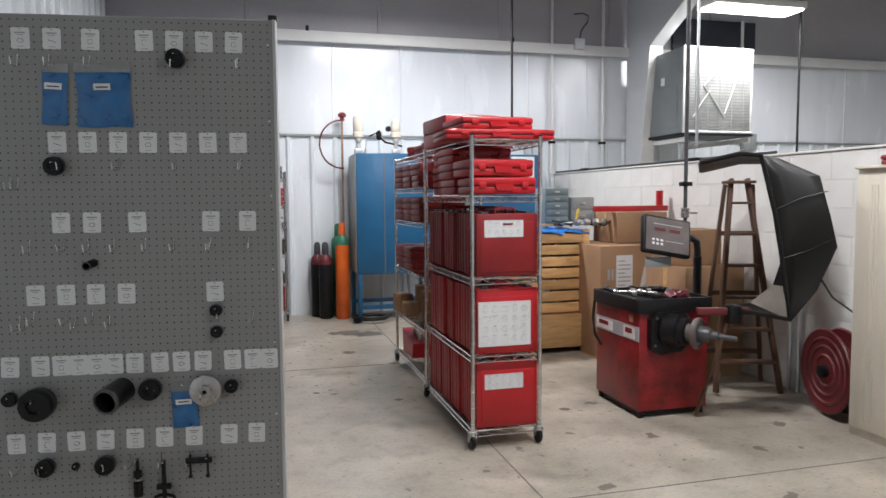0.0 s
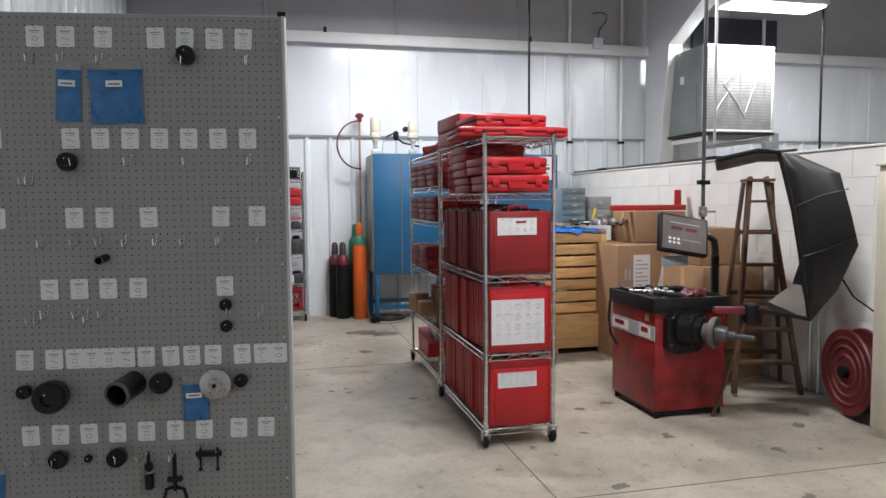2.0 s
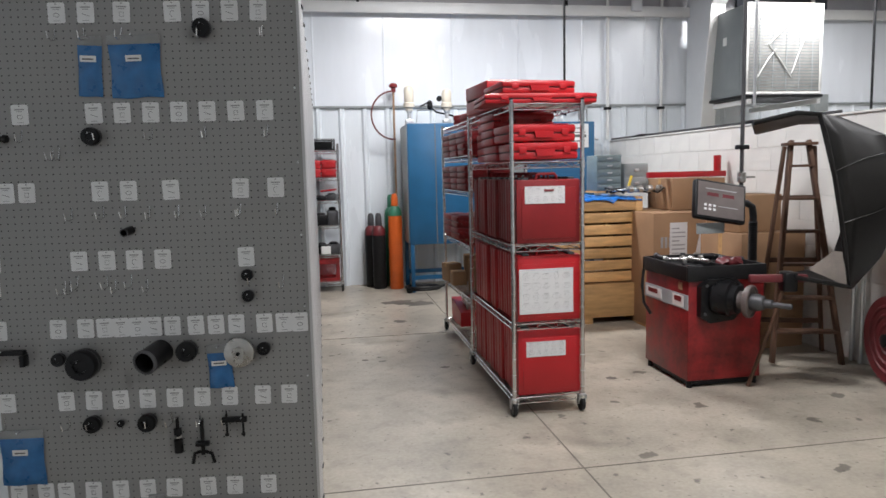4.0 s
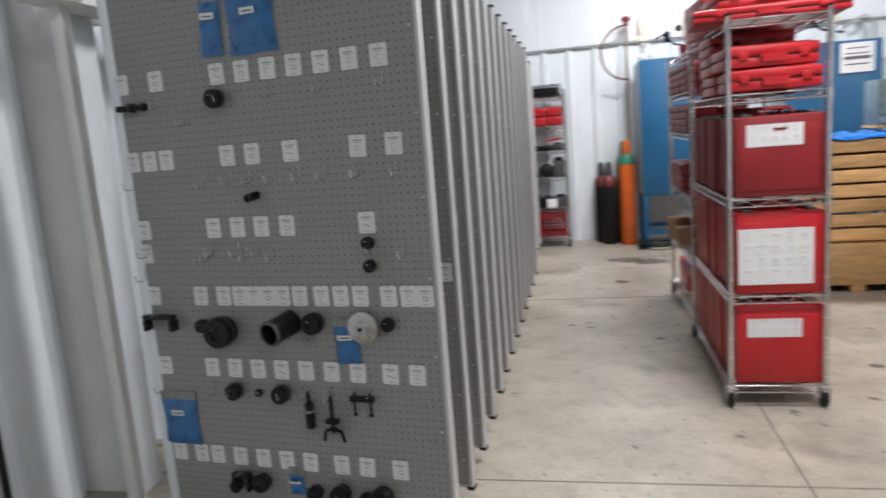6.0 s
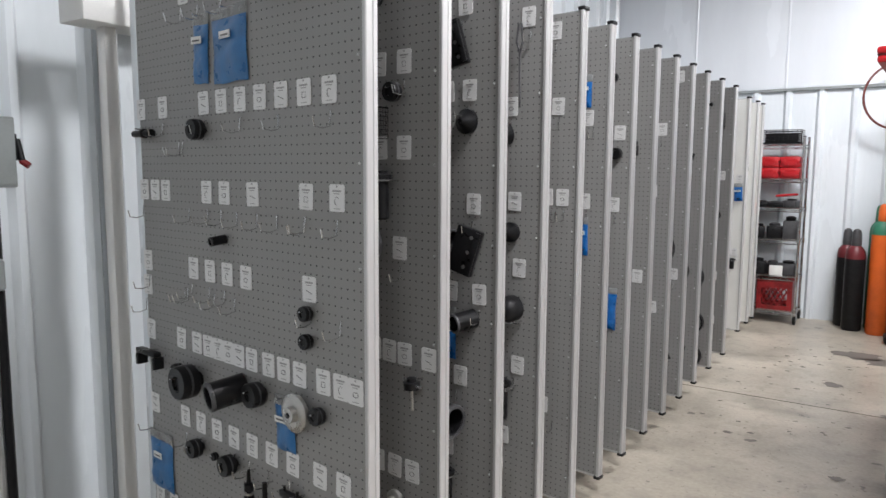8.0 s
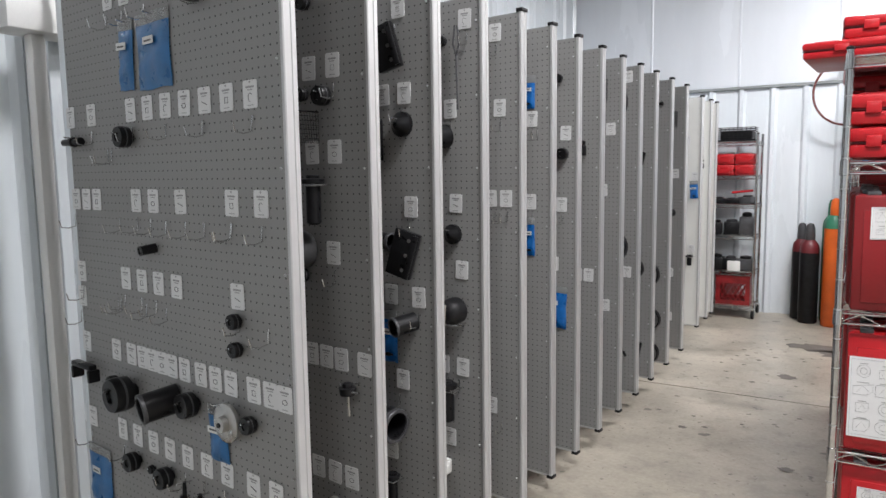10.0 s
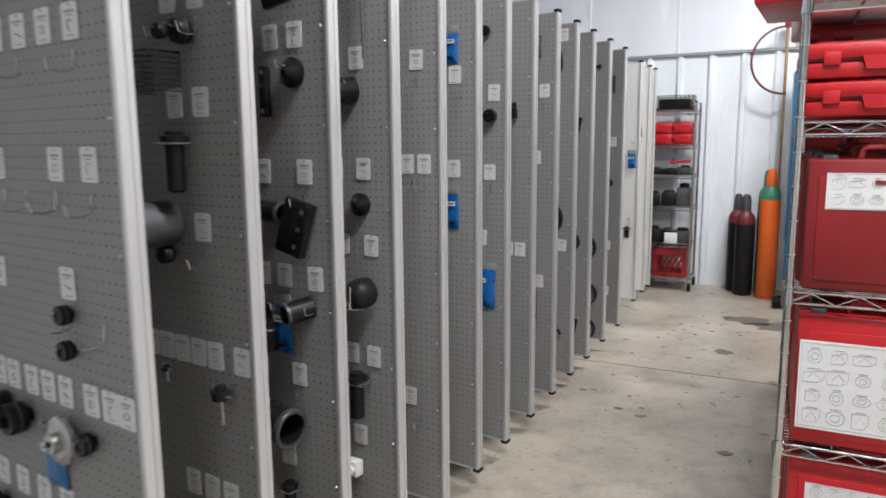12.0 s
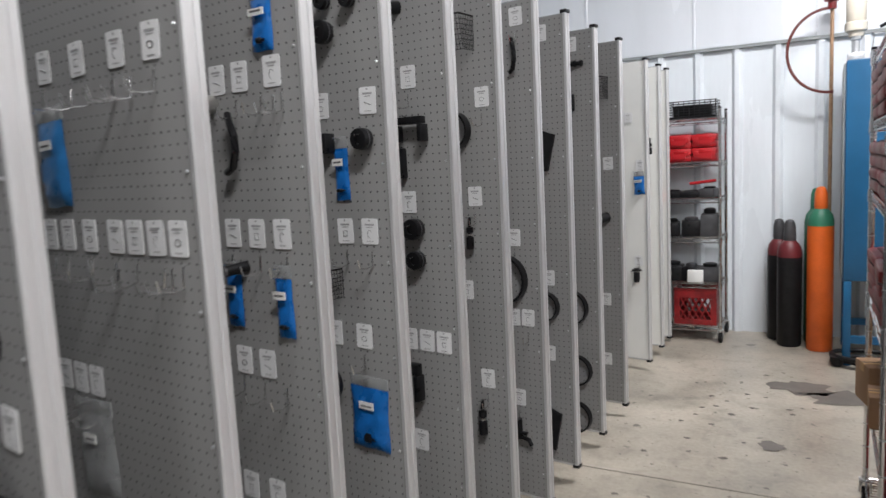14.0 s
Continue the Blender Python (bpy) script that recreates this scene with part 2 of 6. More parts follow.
# ---- the hall ----
X0, X1, Y0, Y1, ZC = -1.8, 11.5, -7.0, 6.8, 5.3
floor = single("floor", box(N(), X0 - 0.2, X1 + 0.2, Y0 - 0.2, Y1 + 0.2, -0.15, 0), "concrete", "sealed grey concrete slab with oil stains", "floor", kind="structure")
for jx in (1.30, 5.4):
    part("saw_joint", box(N(), jx - 0.004, jx + 0.004, Y0, Y1, 0.0, 0.0015), "joint", floor)
for jy in (0.57, 3.71, -3.0):
    part("saw_joint", box(N(), X0, X1, jy - 0.004, jy + 0.004, 0.0, 0.0017), "joint", floor)


def stain(x, y, r):
    bm = N()
    k = 22
    ph = [rng.uniform(0.62, 1.1) for _ in range(k)]
    vs = [bm.verts.new((x + r * ph[i] * math.cos(6.283 * i / k), y + 0.8 * r * ph[i] * math.sin(6.283 * i / k), 0.003)) for i in range(k)]
    bm.faces.new(vs)
    part("oil_stain", bm, "oil", floor, smooth=False)


for x, y, r in ((0.79, 4.30, 0.085), (0.94, 2.54, 0.04), (2.05, 1.96, 0.05), (0.9, 5.35, 0.20), (1.12, 5.2, 0.22), (0.3, 4.5, 0.02), (0.55, 4.7, 0.025), (0.4, 5.0, 0.02), (0.6, 5.1, 0.02), (0.2, 4.0, 0.02), (0.65, 4.85, 0.022), (0.35, 2.9, 0.03)):
    stain(x, y, r)
for _ in range(46):
    stain(rng.uniform(0.12, 1.0), rng.uniform(2.7, 5.7), rng.choice((0.008, 0.011, 0.015, 0.02)))
single("ceiling", box(N(), X0 - 0.2, X1 + 0.2, Y0 - 0.2, Y1 + 0.2, ZC, ZC + 0.1), "liner", "grey-white insulated roof lining", "ceiling", kind="structure")


def ribbed(length, pitch, rib, top, depth):
    """Outline of ribbed sheet: pairs of length and proud distance."""
    pts, u = [], 0.0
    while u < length:
        pts += [(u, 0), (u + pitch - rib, 0), (u + pitch - rib + (rib - top) / 2, depth), (u + pitch - (rib - top) / 2, depth)]
        u += pitch
    return [p for p in pts if p[0] < length] + [(length, 0)]


def sheet(prof, z0, z1, put):
    bm = N()
    a = [bm.verts.new((*put(u, d), z0)) for u, d in prof]
    b = [bm.verts.new((*put(u, d), z1)) for u, d in prof]
    for i in range(len(prof) - 1):
        bm.faces.new((a[i], a[i + 1], b[i + 1], b[i]))
    return bm


TRIM = 2.375
far = single("wall_north", box(N(), X0 - 0.2, X1 + 0.2, Y1, Y1 + 0.2, 0, ZC), "wall", "white sheet metal wall with ribbed lower lining", "wall", kind="structure")
part("ribbed_sheet", sheet(ribbed(13, 0.305, 0.085, 0.035, 0.03), 0, TRIM, lambda u, d: (X0 + 0.07 + u, Y1 - 0.004 - d)), "wall", far, smooth=False)
part("upper_sheet", sheet(ribbed(13, 0.92, 0.03, 0.012, 0.006), TRIM + 0.02, 3.66, lambda u, d: (X0 + u, Y1 - 0.012 - d)), "wavy", far, smooth=False)
part("sheet_trim", box(N(), X0, X1, Y1 - 0.045, Y1 - 0.005, TRIM - 0.012, TRIM + 0.012), "greymetal", far, "grey trim strip over the ribbed lining")
part("girt", box(N(), X0, X1, Y1 - 0.16, Y1 - 0.005, 3.62, 3.69, 0.008), "steel_white", far)
part("girt_lip", box(N(), X0, X1, Y1 - 0.165, Y1 - 0.14, 3.56, 3.70, 0.005), "steel_white", far)
part("high_sheet", sheet(ribbed(13, 1.7, 0.05, 0.03, 0.02), 3.70, ZC, lambda u, d: (X0 + u, Y1 - 0.03 - d)), "liner", far, smooth=False)
# solid box, no hole: the vent's inner shade is put into its colour
part("high_vent", box(N(), 5.98, 7.42, Y1 - 0.10, Y1 - 0.05, 3.72, 4.19, 0.01), "dark", far, "narrow vent, the shade inside it given by dark colour")
part("vent_post", box(N(), 7.15, 7.19, Y1 - 0.13, Y1 - 0.101, 3.7, 4.2), "white", far)
left = single("wall_west", box(N(), X0 - 0.2, X0, Y0, Y1, 0, ZC), "wall", "white ribbed sheet metal wall", "wall", kind="structure")
part("ribbed_sheet", sheet(ribbed(13.8, 0.305, 0.075, 0.03, 0.03), 0, ZC, lambda u, d: (X0 + 0.004 + d, Y0 + u + 0.05)), "wall", left, smooth=False)
single("wall_east", box(N(), X1, X1 + 0.2, Y0, Y1, 0, ZC), "wall", "white sheet metal wall", "wall", kind="structure")
single("wall_south", box(N(), X0 - 0.2, X1 + 0.2, Y0 - 0.2, Y0, 0, ZC), "wall", "white sheet metal wall", "wall", kind="structure")

# rigid steel frame standing at the far wall, its rafter rising into the hall
fr = thing("steel_frame", "white painted tapered steel column and rafter", "column", kind="structure")
part("web", prism(N(), [(6.7, 0), (6.42, 0), (5.95, 3.6), (3.2, 5.0), (3.2, 5.3), (6.7, 5.3)], 5.22, 5.235), "wall_dull", fr)
part("inner_flange", prism(N(), [(6.42, 0), (5.95, 3.6), (5.93, 3.6), (6.40, 0)], 5.13, 5.33), "steel_white", fr)
part("rafter_flange", prism(N(), [(5.95, 3.6), (3.2, 5.0), (3.2, 4.98), (5.93, 3.58)], 5.13, 5.33), "steel_white", fr)
fw = thing("steel_frame", "white painted tapered steel column behind the display panels", "column", kind="structure")
part("web", box(N(), X0 + 0.01, -1.50, 0.385, 0.40, 0, 5.2), "steel_white", fw)
part("inner_flange", box(N(), -1.50, -1.485, 0.29, 0.50, 0, 5.2, 0.003), "wall", fw)

# painted block wall beside the work bay
bw = single("wall_block", box(N(), 4.01, 4.19, -1.6, 6.55, 0, 1.86), "mortar", "white painted concrete block partition wall", "wall", kind="structure")
part("wall_cap", box(N(), 3.99, 4.20, -1.6, 6.55, 1.861, 1.878, 0.004), "blockpaint", bw)
part("cap_pipe", rod(N(), (4.02, 2.2, 1.892), (4.02, 6.5, 1.892), 0.013, n=10), "pipe", bw, "dark iron pipe laid along the wall top")
for y in (3.3, 5.6):
    part("pipe_clip", box(N(), 3.985, 4.055, y - 0.10, y + 0.10, 1.879, 1.91, 0.004), "blacksteel", bw)
# fittings along the girt of the far wall
for x in (0.62, 3.42):
    part("beam_clip", box(N(), x - 0.02, x + 0.02, Y1 - 0.175, Y1 - 0.13, 3.69, 3.76, 0.004), "blacksteel", far, "small black beam clip")

# ---- ceiling lights ----
def ceiling_light(x, y, z):
    t = thing("ceiling_light", "suspended fluorescent fixture with lit white diffuser", "lamp", "hall lights", pose(x, y, z))
    part("housing", box(N(), -0.66, 0.66, -0.21, 0.21, 0.0, 0.09, 0.02), "white", t)
    part("diffuser", box(N(), -0.63, 0.63, -0.18, 0.18, -0.02, -0.002, 0.006), "tube_glow", t, "glowing diffuser").visible_shadow = False
    for sx in (-0.5, 0.5):
        part("hanger", rod(N(), (sx, 0, 0.09), (sx, 0, ZC - z), 0.004, n=6), "zinc", t)


for p in LIGHTS:
    ceiling_light(*p[:3])

# ---- display panels ----
ANG = 7.5
PW, PB, PT = 1.205, 0.078, 2.186
PANEL_Y = (0.03, 0.37, 0.72, 1.06, 1.40, 1.73, 2.06, 2.42, 2.79, 3.16, 3.54, 3.98, 4.46)


def display_panel(board_mat, label):
    """Origin at the outer edge; the board runs along -X, its front is at -Y."""
    t = thing("display_panel", label, "display panel", "swinging pegboard panels")
    part("pegboard", box(N(), -PW + 0.02, -0.0085, -0.0165, -0.006, PB + 0.012, PT - 0.012), board_mat, t, smooth=False)
    part("pegboard", box(N(), -PW + 0.02, -0.0085, 0.006, 0.0165, PB + 0.012, PT - 0.012), board_mat, t, smooth=False)
    part("core", box(N(), -PW + 0.03, -0.03, -0.0055, 0.0055, PB + 0.02, PT - 0.02), "ink", t)
    part("edge_channel", prism(N(), [(-0.008, -0.021), (0.002, -0.021), (0.005, -0.018), (0.005, -0.006), (0.002, -0.004), (0.002, 0.004), (0.005, 0.006), (0.005, 0.018), (0.002, 0.021), (-0.008, 0.021)], PB, PT, "Z"), "alu", t, "bright aluminium edge channel with a centre groove")
    part("hinge_channel", box(N(), -PW - 0.022, -PW + 0.022, -0.0175, 0.0175, PB, PT, 0.002), "wall", t, "white hinge-side channel")
    for z in (PB, PT - 0.018):
        part("rail", box(N(), -PW + 0.022, -0.0085, -0.0155, 0.0155, z, z + 0.011, 0.002), "alu" if z < 1 else "greymetal", t)
    for z in (PB - 0.008, PT - 0.008):
        part("end_cap", box(N(), -0.022, 0.009, -0.022, 0.022, z, z + 0.016, 0.003), "black", t, "black plastic end cap")
    for i in range(8):
        bm = N()
        bmesh.ops.create_icosphere(bm, subdivisions=1, radius=0.0045, matrix=Matrix.Translation((-0.026, -0.0175, PB + 0.12 + i * 0.27)))
        part("rivet", bm, "zinc", t)
    part("hinge_pin", rod(N(), (-PW + 0.01, 0, PT), (-PW + 0.01, 0, PT + 0.05), 0.012), "blacksteel", t)
    part("hinge_arm", box(N(), -PW - 0.13, -PW + 0.03, -0.012, 0.012, PT + 0.035, PT + 0.06, 0.003), "blacksteel", t)
    return t


def panel_pose(y, ang=ANG, x=0.0):
    return pose(x, y, 0, 0, 0, -ang)


first = display_panel("peg", "grey pegboard display panel with aluminium edges hung with tools")
first.matrix_basis = panel_pose(PANEL_Y[0])
for y in PANEL_Y[1:]:
    copy_thing(first, panel_pose(y))
# last panels: light falling on the boards is put into a paler colour
M["peg_lit"] = mat("lit_pegboard", (0.72, 0.72, 0.69), 0.5, 0, 0.04, 5, 0.05)
wp = display_panel("peg_lit", "perforated display panel with aluminium edges, board coloured pale as if lit")
wp.matrix_basis = panel_pose(5.40, 12, -0.065)
for y in (5.82, 6.11):
    copy_thing(wp, panel_pose(y, 12, -0.065))
# the rail that carries the panels
rail = thing("panel_rail", "white steel rail and posts carrying the display panels", "rail")
part("top_beam", box(N(), -1.46, -1.30, 0.05, 6.6, 2.05, 2.17, 0.006), "steel_white", rail)
for y in (0.16, 3.3, 6.4):
    part("post", box(N(), -1.41, -1.36, y, y + 0.05, 0, 2.05, 0.004), "steel_white", rail)
for y in (0.75, 3.35, 6.0):
    part("wall_bracket", box(N(), -1.80, -1.46, y - 0.02, y + 0.02, 2.08, 2.14), "steel_white", rail)


def on(p, s, z, out=0.0):
    """Pose at s metres in from the outer edge of panel p, at height z, out from its front."""
    x = -0.065 if p > 13 else 0.0
    y = (PANEL_Y + (5.40, 5.82, 6.11))[p - 1]
    return panel_pose(y, ANG if p < 14 else 12, x) @ pose(-s, -0.0175 - out, z)


def make_card(variant):
    t = thing("label_card", "small white laminated card with a line drawing", "label", "pegboard cards")
    rim = [(sx * (0.024 + 0.006 * math.sin(a)), sz * (0.030 + 0.006 * math.cos(a))) for sx, sz, turn in ((1, 1, 0), (1, -1, 1), (-1, -1, 0), (-1, 1, 1)) for a in ((1.571, 0.785, 0.0) if turn else (0.0, 0.785, 1.571))]
    part("card", prism(N(), rim, -0.0015, 0.0, "Y"), "card", t, smooth=False)
    part("eyelet", rod(N(), (0, -0.0024, 0.0305), (0, -0.0016, 0.0305), 0.003, n=8), "ink_soft", t)
    part("subtitle_bar", box(N(), -0.011, 0.011, -0.0024, -0.0017, 0.010, 0.0125), "ink_soft", t)
    r = random.Random(variant)
    part("title_bar", box(N(), -0.017, 0.017, -0.0024, -0.0017, 0.016, 0.021), "ink_soft", t)
    part("footer_bar", box(N(), -0.012, 0.012, -0.0024, -0.0017, -0.029, -0.027), "ink_soft", t)
    bm = N()
    k = variant % 4
    if k == 0:
        sweep(bm, [(0.010 * math.cos(a), -0.002, -0.008 + 0.007 * math.sin(a)) for a in (i * 0.6283 for i in range(10))], 0.0011, 5, True)
    elif k == 1:
        sweep(bm, [(-0.012, -0.002, -0.004), (0.0, -0.002, -0.008), (0.013, -0.002, -0.013)], 0.0012, 5)
    elif k == 2:
        sweep(bm, [(-0.007, -0.002, -0.015), (-0.007, -0.002, 0.0), (0.007, -0.002, 0.0), (0.007, -0.002, -0.015)], 0.0011, 5, True)
    else:
        sweep(bm, [(0.008 * math.cos(a), -0.002, -0.008 + 0.011 * math.sin(a)) for a in (0.6 + i * 0.5 for i in range(9))], 0.0009, 5)
    part("drawing", bm, "pencil", t)
    return t


CARDS = [None] * 4
count = 0


def card(p, s, z):
    global count
    v = count % 4
    count += 1
    m = on(p, s, z, 0.0005) @ pose(0, 0, 0, 0, rng.uniform(-2, 2), 0)
    if CARDS[v] is None:
        CARDS[v] = make_card(v)
        CARDS[v].matrix_basis = m
    else:
        copy_thing(CARDS[v], m)


HOOK = []


def hook(p, s, z, long=0.05, m2=None):
    m = on(p, s, z)
    if not HOOK:
        t = single("peg_hook", sweep(N(), [(0, 0.004, 0.042), (0, -0.004, 0.040), (0, -0.006, 0.0), (0, -0.030, -0.006), (0, -0.056, -0.002), (0, -0.062, 0.022)], 0.0021, 6), "wire", "thin bright wire peg hook", "hook", "pegboard hooks")
        t.matrix_basis = m
        HOOK.append(t)
    else:
        copy_thing(HOOK[0], m @ pose(0, 0, 0, 0, rng.uniform(-6, 6), rng.uniform(-8, 8)))


def cards(p, z, ss, hooks=True):
    for s in ss:
        card(p, s, z)
        if hooks and rng.random() < 0.72:
            hook(p, s + rng.uniform(-0.015, 0.015), z - 0.095)


cards(1, 2.095, (0.856, 0.754, 0.628, 0.449, 0.348, 0.246, 0.144))
cards(1, 1.740, (1.168, 1.014, 0.752, 0.651, 0.549, 0.448, 0.346, 0.243, 0.138))
cards(1, 1.458, (1.166, 1.089, 1.014, 0.751, 0.648, 0.495, 0.241, 0.112))
cards(1, 1.202, (1.162, 0.847, 0.745, 0.645, 0.541, 0.234))
cards(1, 1.112, (1.170,))
cards(1, 0.948, (1.160, 0.943, 0.842, 0.772, 0.712, 0.652, 0.592, 0.522, 0.435, 0.36, 0.284, 0.179, 0.106, 0.046), False)
cards(1, 0.670, (1.153, 0.935, 0.833, 0.733, 0.633, 0.531, 0.428, 0.324, 0.199, 0.099))
cards(1, 0.314, (1.141, 1.039, 0.964, 0.861, 0.758, 0.656, 0.555, 0.426, 0.324, 0.195), False)
for s in (0.855, 0.575, 0.47, 0.37, 0.245, 0.885, 0.905, 0.11):
    hook(1, s, 1.36 if s < 0.86 else 1.58)
for s in (0.88, 0.90, 0.72, 0.60, 0.10):
    hook(1, s, 1.09)
cards(2, 1.856, (0.256, 0.149)), cards(2, 1.600, (0.252, 0.150), False), cards(2, 1.291, (0.169, 0.60))
cards(2, 0.958, (0.484, 0.416, 0.350, 0.284, 0.216, 0.148, 0.046), False), cards(2, 0.582, (0.271, 0.193, 0.116), False)
cards(3, 1.803, (0.330, 0.228, 0.129)), cards(3, 1.417, (0.107, 0.28)), cards(3, 1.104, (0.30, 0.207, 0.079)), cards(3, 0.529, (0.221,)), cards(3, 2.09, (0.15,))
cards(4, 2.10, (0.077,)), cards(4, 1.775, (0.150,)), cards(4, 1.414, (0.128, 0.25)), cards(4, 1.156, (0.102, 0.23)), cards(4, 0.769, (0.102, 0.20)), cards(4, 0.471, (0.170,))
cards(5, 2.111, (0.127,)), cards(5, 1.80, (0.538, 0.389, 0.232, 0.105)), cards(5, 1.42, (0.671, 0.593, 0.510, 0.412, 0.305, 0.229, 0.152, 0.075)), cards(5, 1.08, (0.60, 0.527, 0.455)), cards(5, 0.505, (0.155,))
cards(6, 1.773, (0.312, 0.224, 0.105)), cards(6, 1.392, (0.39, 0.298, 0.205, 0.112)), cards(6, 1.062, (0.295, 0.204)), cards(6, 0.718, (0.311, 0.206))
cards(7, 1.72, (0.244, 0.065), False), cards(7, 1.364, (0.179, 0.086)), cards(7, 1.061, (0.132, 0.25))
cards(8, 1.823, (0.160,)), cards(8, 1.421, (0.183,)), cards(8, 0.958, (0.210, 0.138, 0.068), False), cards(8, 0.605, (0.185,))
for p, rows in {9: ((0.070, 1.774), (0.117, 1.416), (0.173, 1.062), (0.094, 0.724)), 10: ((0.081, 2.115), (0.126, 1.220), (0.141, 0.878), (0.072, 0.880), (0.128, 0.526)),
                11: ((0.118, 0.986), (0.126, 0.622), (0.123, 2.107)), 12: ((0.126, 2.112),), 13: ((0.078, 1.50), (0.106, 0.707), (0.109, 0.347)),
                14: ((0.13, 1.80), (0.05, 1.47), (0.07, 0.80))}.items():
    for s, z in rows:
        card(p, s, z)
        if p < 12:
            hook(p, s, z - 0.1)


# tools that hang on the panels
def knob(p, s, z, w, h, out=0.0):
    r = max(w, h) / 2
    d = r * 1.5
    t = thing("bushing_driver", "black turned steel bushing driver on a peg", "tool", "black turned drivers", on(p, s, z))
    part("body", lathe(N(), [(r * 0.45, 0.0), (r * 0.5, -d * 0.25), (r * 0.96, -d * 0.3), (r, -d * 0.38), (r, -d * 0.9), (r * 0.93, -d), (r * 0.45, -d), (r * 0.42, -d * 0.9)], "Y"), "blacksteel", t)
    part("rim_groove", lathe(N(), [(r * 1.015, -d * 0.60), (r * 1.02, -d * 0.63), (r * 1.02, -d * 0.66), (r * 1.015, -d * 0.69)], "Y"), "darkgrey", t)
    part("peg", rod(N(), (0, 0.002, h * 0.1), (0, -d * 1.25, h * 0.18), 0.0026, n=6), "wire", t)


def tube(p, s, z, w, h, material="blacksteel", lie=None):
    r, d = h / 2, max(w, h) * 1.3
    t = thing("sleeve", "open black steel tube sleeve hung on a peg", "tool", "black sleeves", on(p, s, z) @ pose(0, 0, 0, 8, 0, rng.uniform(-18, -6)) if lie is None else on(p, s, z, r + 0.004) @ pose(0, 0, 0, 4, 0, lie))
    part("tube", lathe(N(), [(r * 0.84, 0.0), (r, -0.001), (r, -d), (r * 0.82, -d), (r * 0.82, -0.012)], "Y", n=24), material, t)
    part("lip", lathe(N(), [(r * 0.99, -d * 0.90), (r * 1.04, -d * 0.91), (r * 1.04, -d * 0.99), (r * 1.0, -d * 1.006), (r * 0.84, -d * 1.006), (r * 0.81, -d * 0.98)], "Y", n=24, caps=False), "darkgrey", t, "worn grey rim")


def disc(p, s, z, w, h):
    r = max(w, h) / 2
    t = thing("machined_disc", "bright machined steel disc with a stepped hub", "tool", "", on(p, s, z))
    part("disc", lathe(N(), [(r * 0.3, 0.0), (r * 0.3, -0.02), (r, -0.022), (r, -0.034), (r * 0.85, -0.037), (r * 0.42, -0.037), (r * 0.40, -0.055), (r * 0.16, -0.055), (r * 0.15, -0.03)], "Y", n=28), "grey", t)
    part("bore", rod(N(), (0, -0.045, 0), (0, -0.058, 0), r * 0.12, n=10), "black", t)


def bag(p, s, z, w, h, material="bluebag"):
    t = thing("parts_bag", "blue plastic bag of parts with a white label", "bag", "hanging parts bags", on(p, s, z, 0.003) @ pose(0, 0, 0, 0, rng.uniform(-3, 3), 0))
    bm = N()
    nx, nz = 8, 12
    r = random.Random(int(s * 1000) + p)
    grid = []
    for side in (0, 1):
        g = []
        for i in range(nx + 1):
            col = []
            for j in range(nz + 1):
                u, v = i / nx, j / nz
                edge = min(u, 1 - u, v, 1 - v)
                puff = min(0.016, w * 0.14) * min(1, edge * 5) ** 0.6 * (0.55 + 0.6 * (1 - v)) * r.uniform(0.6, 1.15)
                wob = 0.03 * w * math.sin(7 * v + p) * (1 if u > 0.5 else -1) * abs(u - 0.5)
                col.append(bm.verts.new((w * (u - 0.5) + wob, -0.002 - puff if side == 0 else -0.0015, h * (v - 0.5) * 0.98 + 0.012 * w * math.cos(9 * u))))
            g.append(col)
        grid.append(g)
        for i in range(nx):
            for j in range(nz):
                bm.faces.new((g[i][j], g[i + 1][j], g[i + 1][j + 1], g[i][j + 1]))
    part("pouch", bm, material, t)
    part("header", box(N(), -w * 0.52, w * 0.52, -0.004, -0.001, h * 0.48, h * 0.48 + 0.034, 0.001), "clear", t, "clear film header")
    lx = min(w * 0.38, 0.028)
    tag = part("label", box(N(), -lx, lx, -0.0195, -0.0175, h * 0.16, h * 0.16 + min(0.022, h * 0.13)), "white", t, "white printed label")
    part("text_bar", box(N(), -lx * 0.7, lx * 0.7, -0.0202, -0.0196, h * 0.16 + 0.007, h * 0.16 + 0.012), "ink", tag)
    if material == "bluebag":
        part("bagged_fitting", lathe(N(), [(0.004, -h * 0.1), (w * 0.1, -h * 0.08), (w * 0.1, h * 0.02), (w * 0.05, h * 0.03), (w * 0.05, h * 0.1)], "X", (w * 0.05, -0.013, -h * 0.3), 10), "blacksteel", t, "dark fitting showing through the film")
    part("hanger", rod(N(), (0, 0.004, h * 0.5 + 0.022), (0, -0.03, h * 0.5 + 0.026), 0.0026, n=6), "wire", t)


def plate(p, s, z, w, h, lean=-16):
    t = thing("press_plate", "thick black steel press plate tilted on a peg", "tool", "", on(p, s, z) @ pose(0, -0.03, 0, 0, lean, 12))
    part("slab", box(N(), -w * 0.36, w * 0.36, -0.026, 0.0, -h * 0.46, h * 0.46, 0.003), "blacksteel", t)
    for q in (-0.3, 0.0, 0.3):
        part("bolt_hole", rod(N(), (w * 0.12, -0.0262, q * h), (w * 0.12, -0.0268, q * h), 0.007, n=12), "ink", t)
    part("step", box(N(), w * 0.22, w * 0.37, -0.038, -0.0262, -h * 0.44, h * 0.44, 0.002), "blacksteel", t)


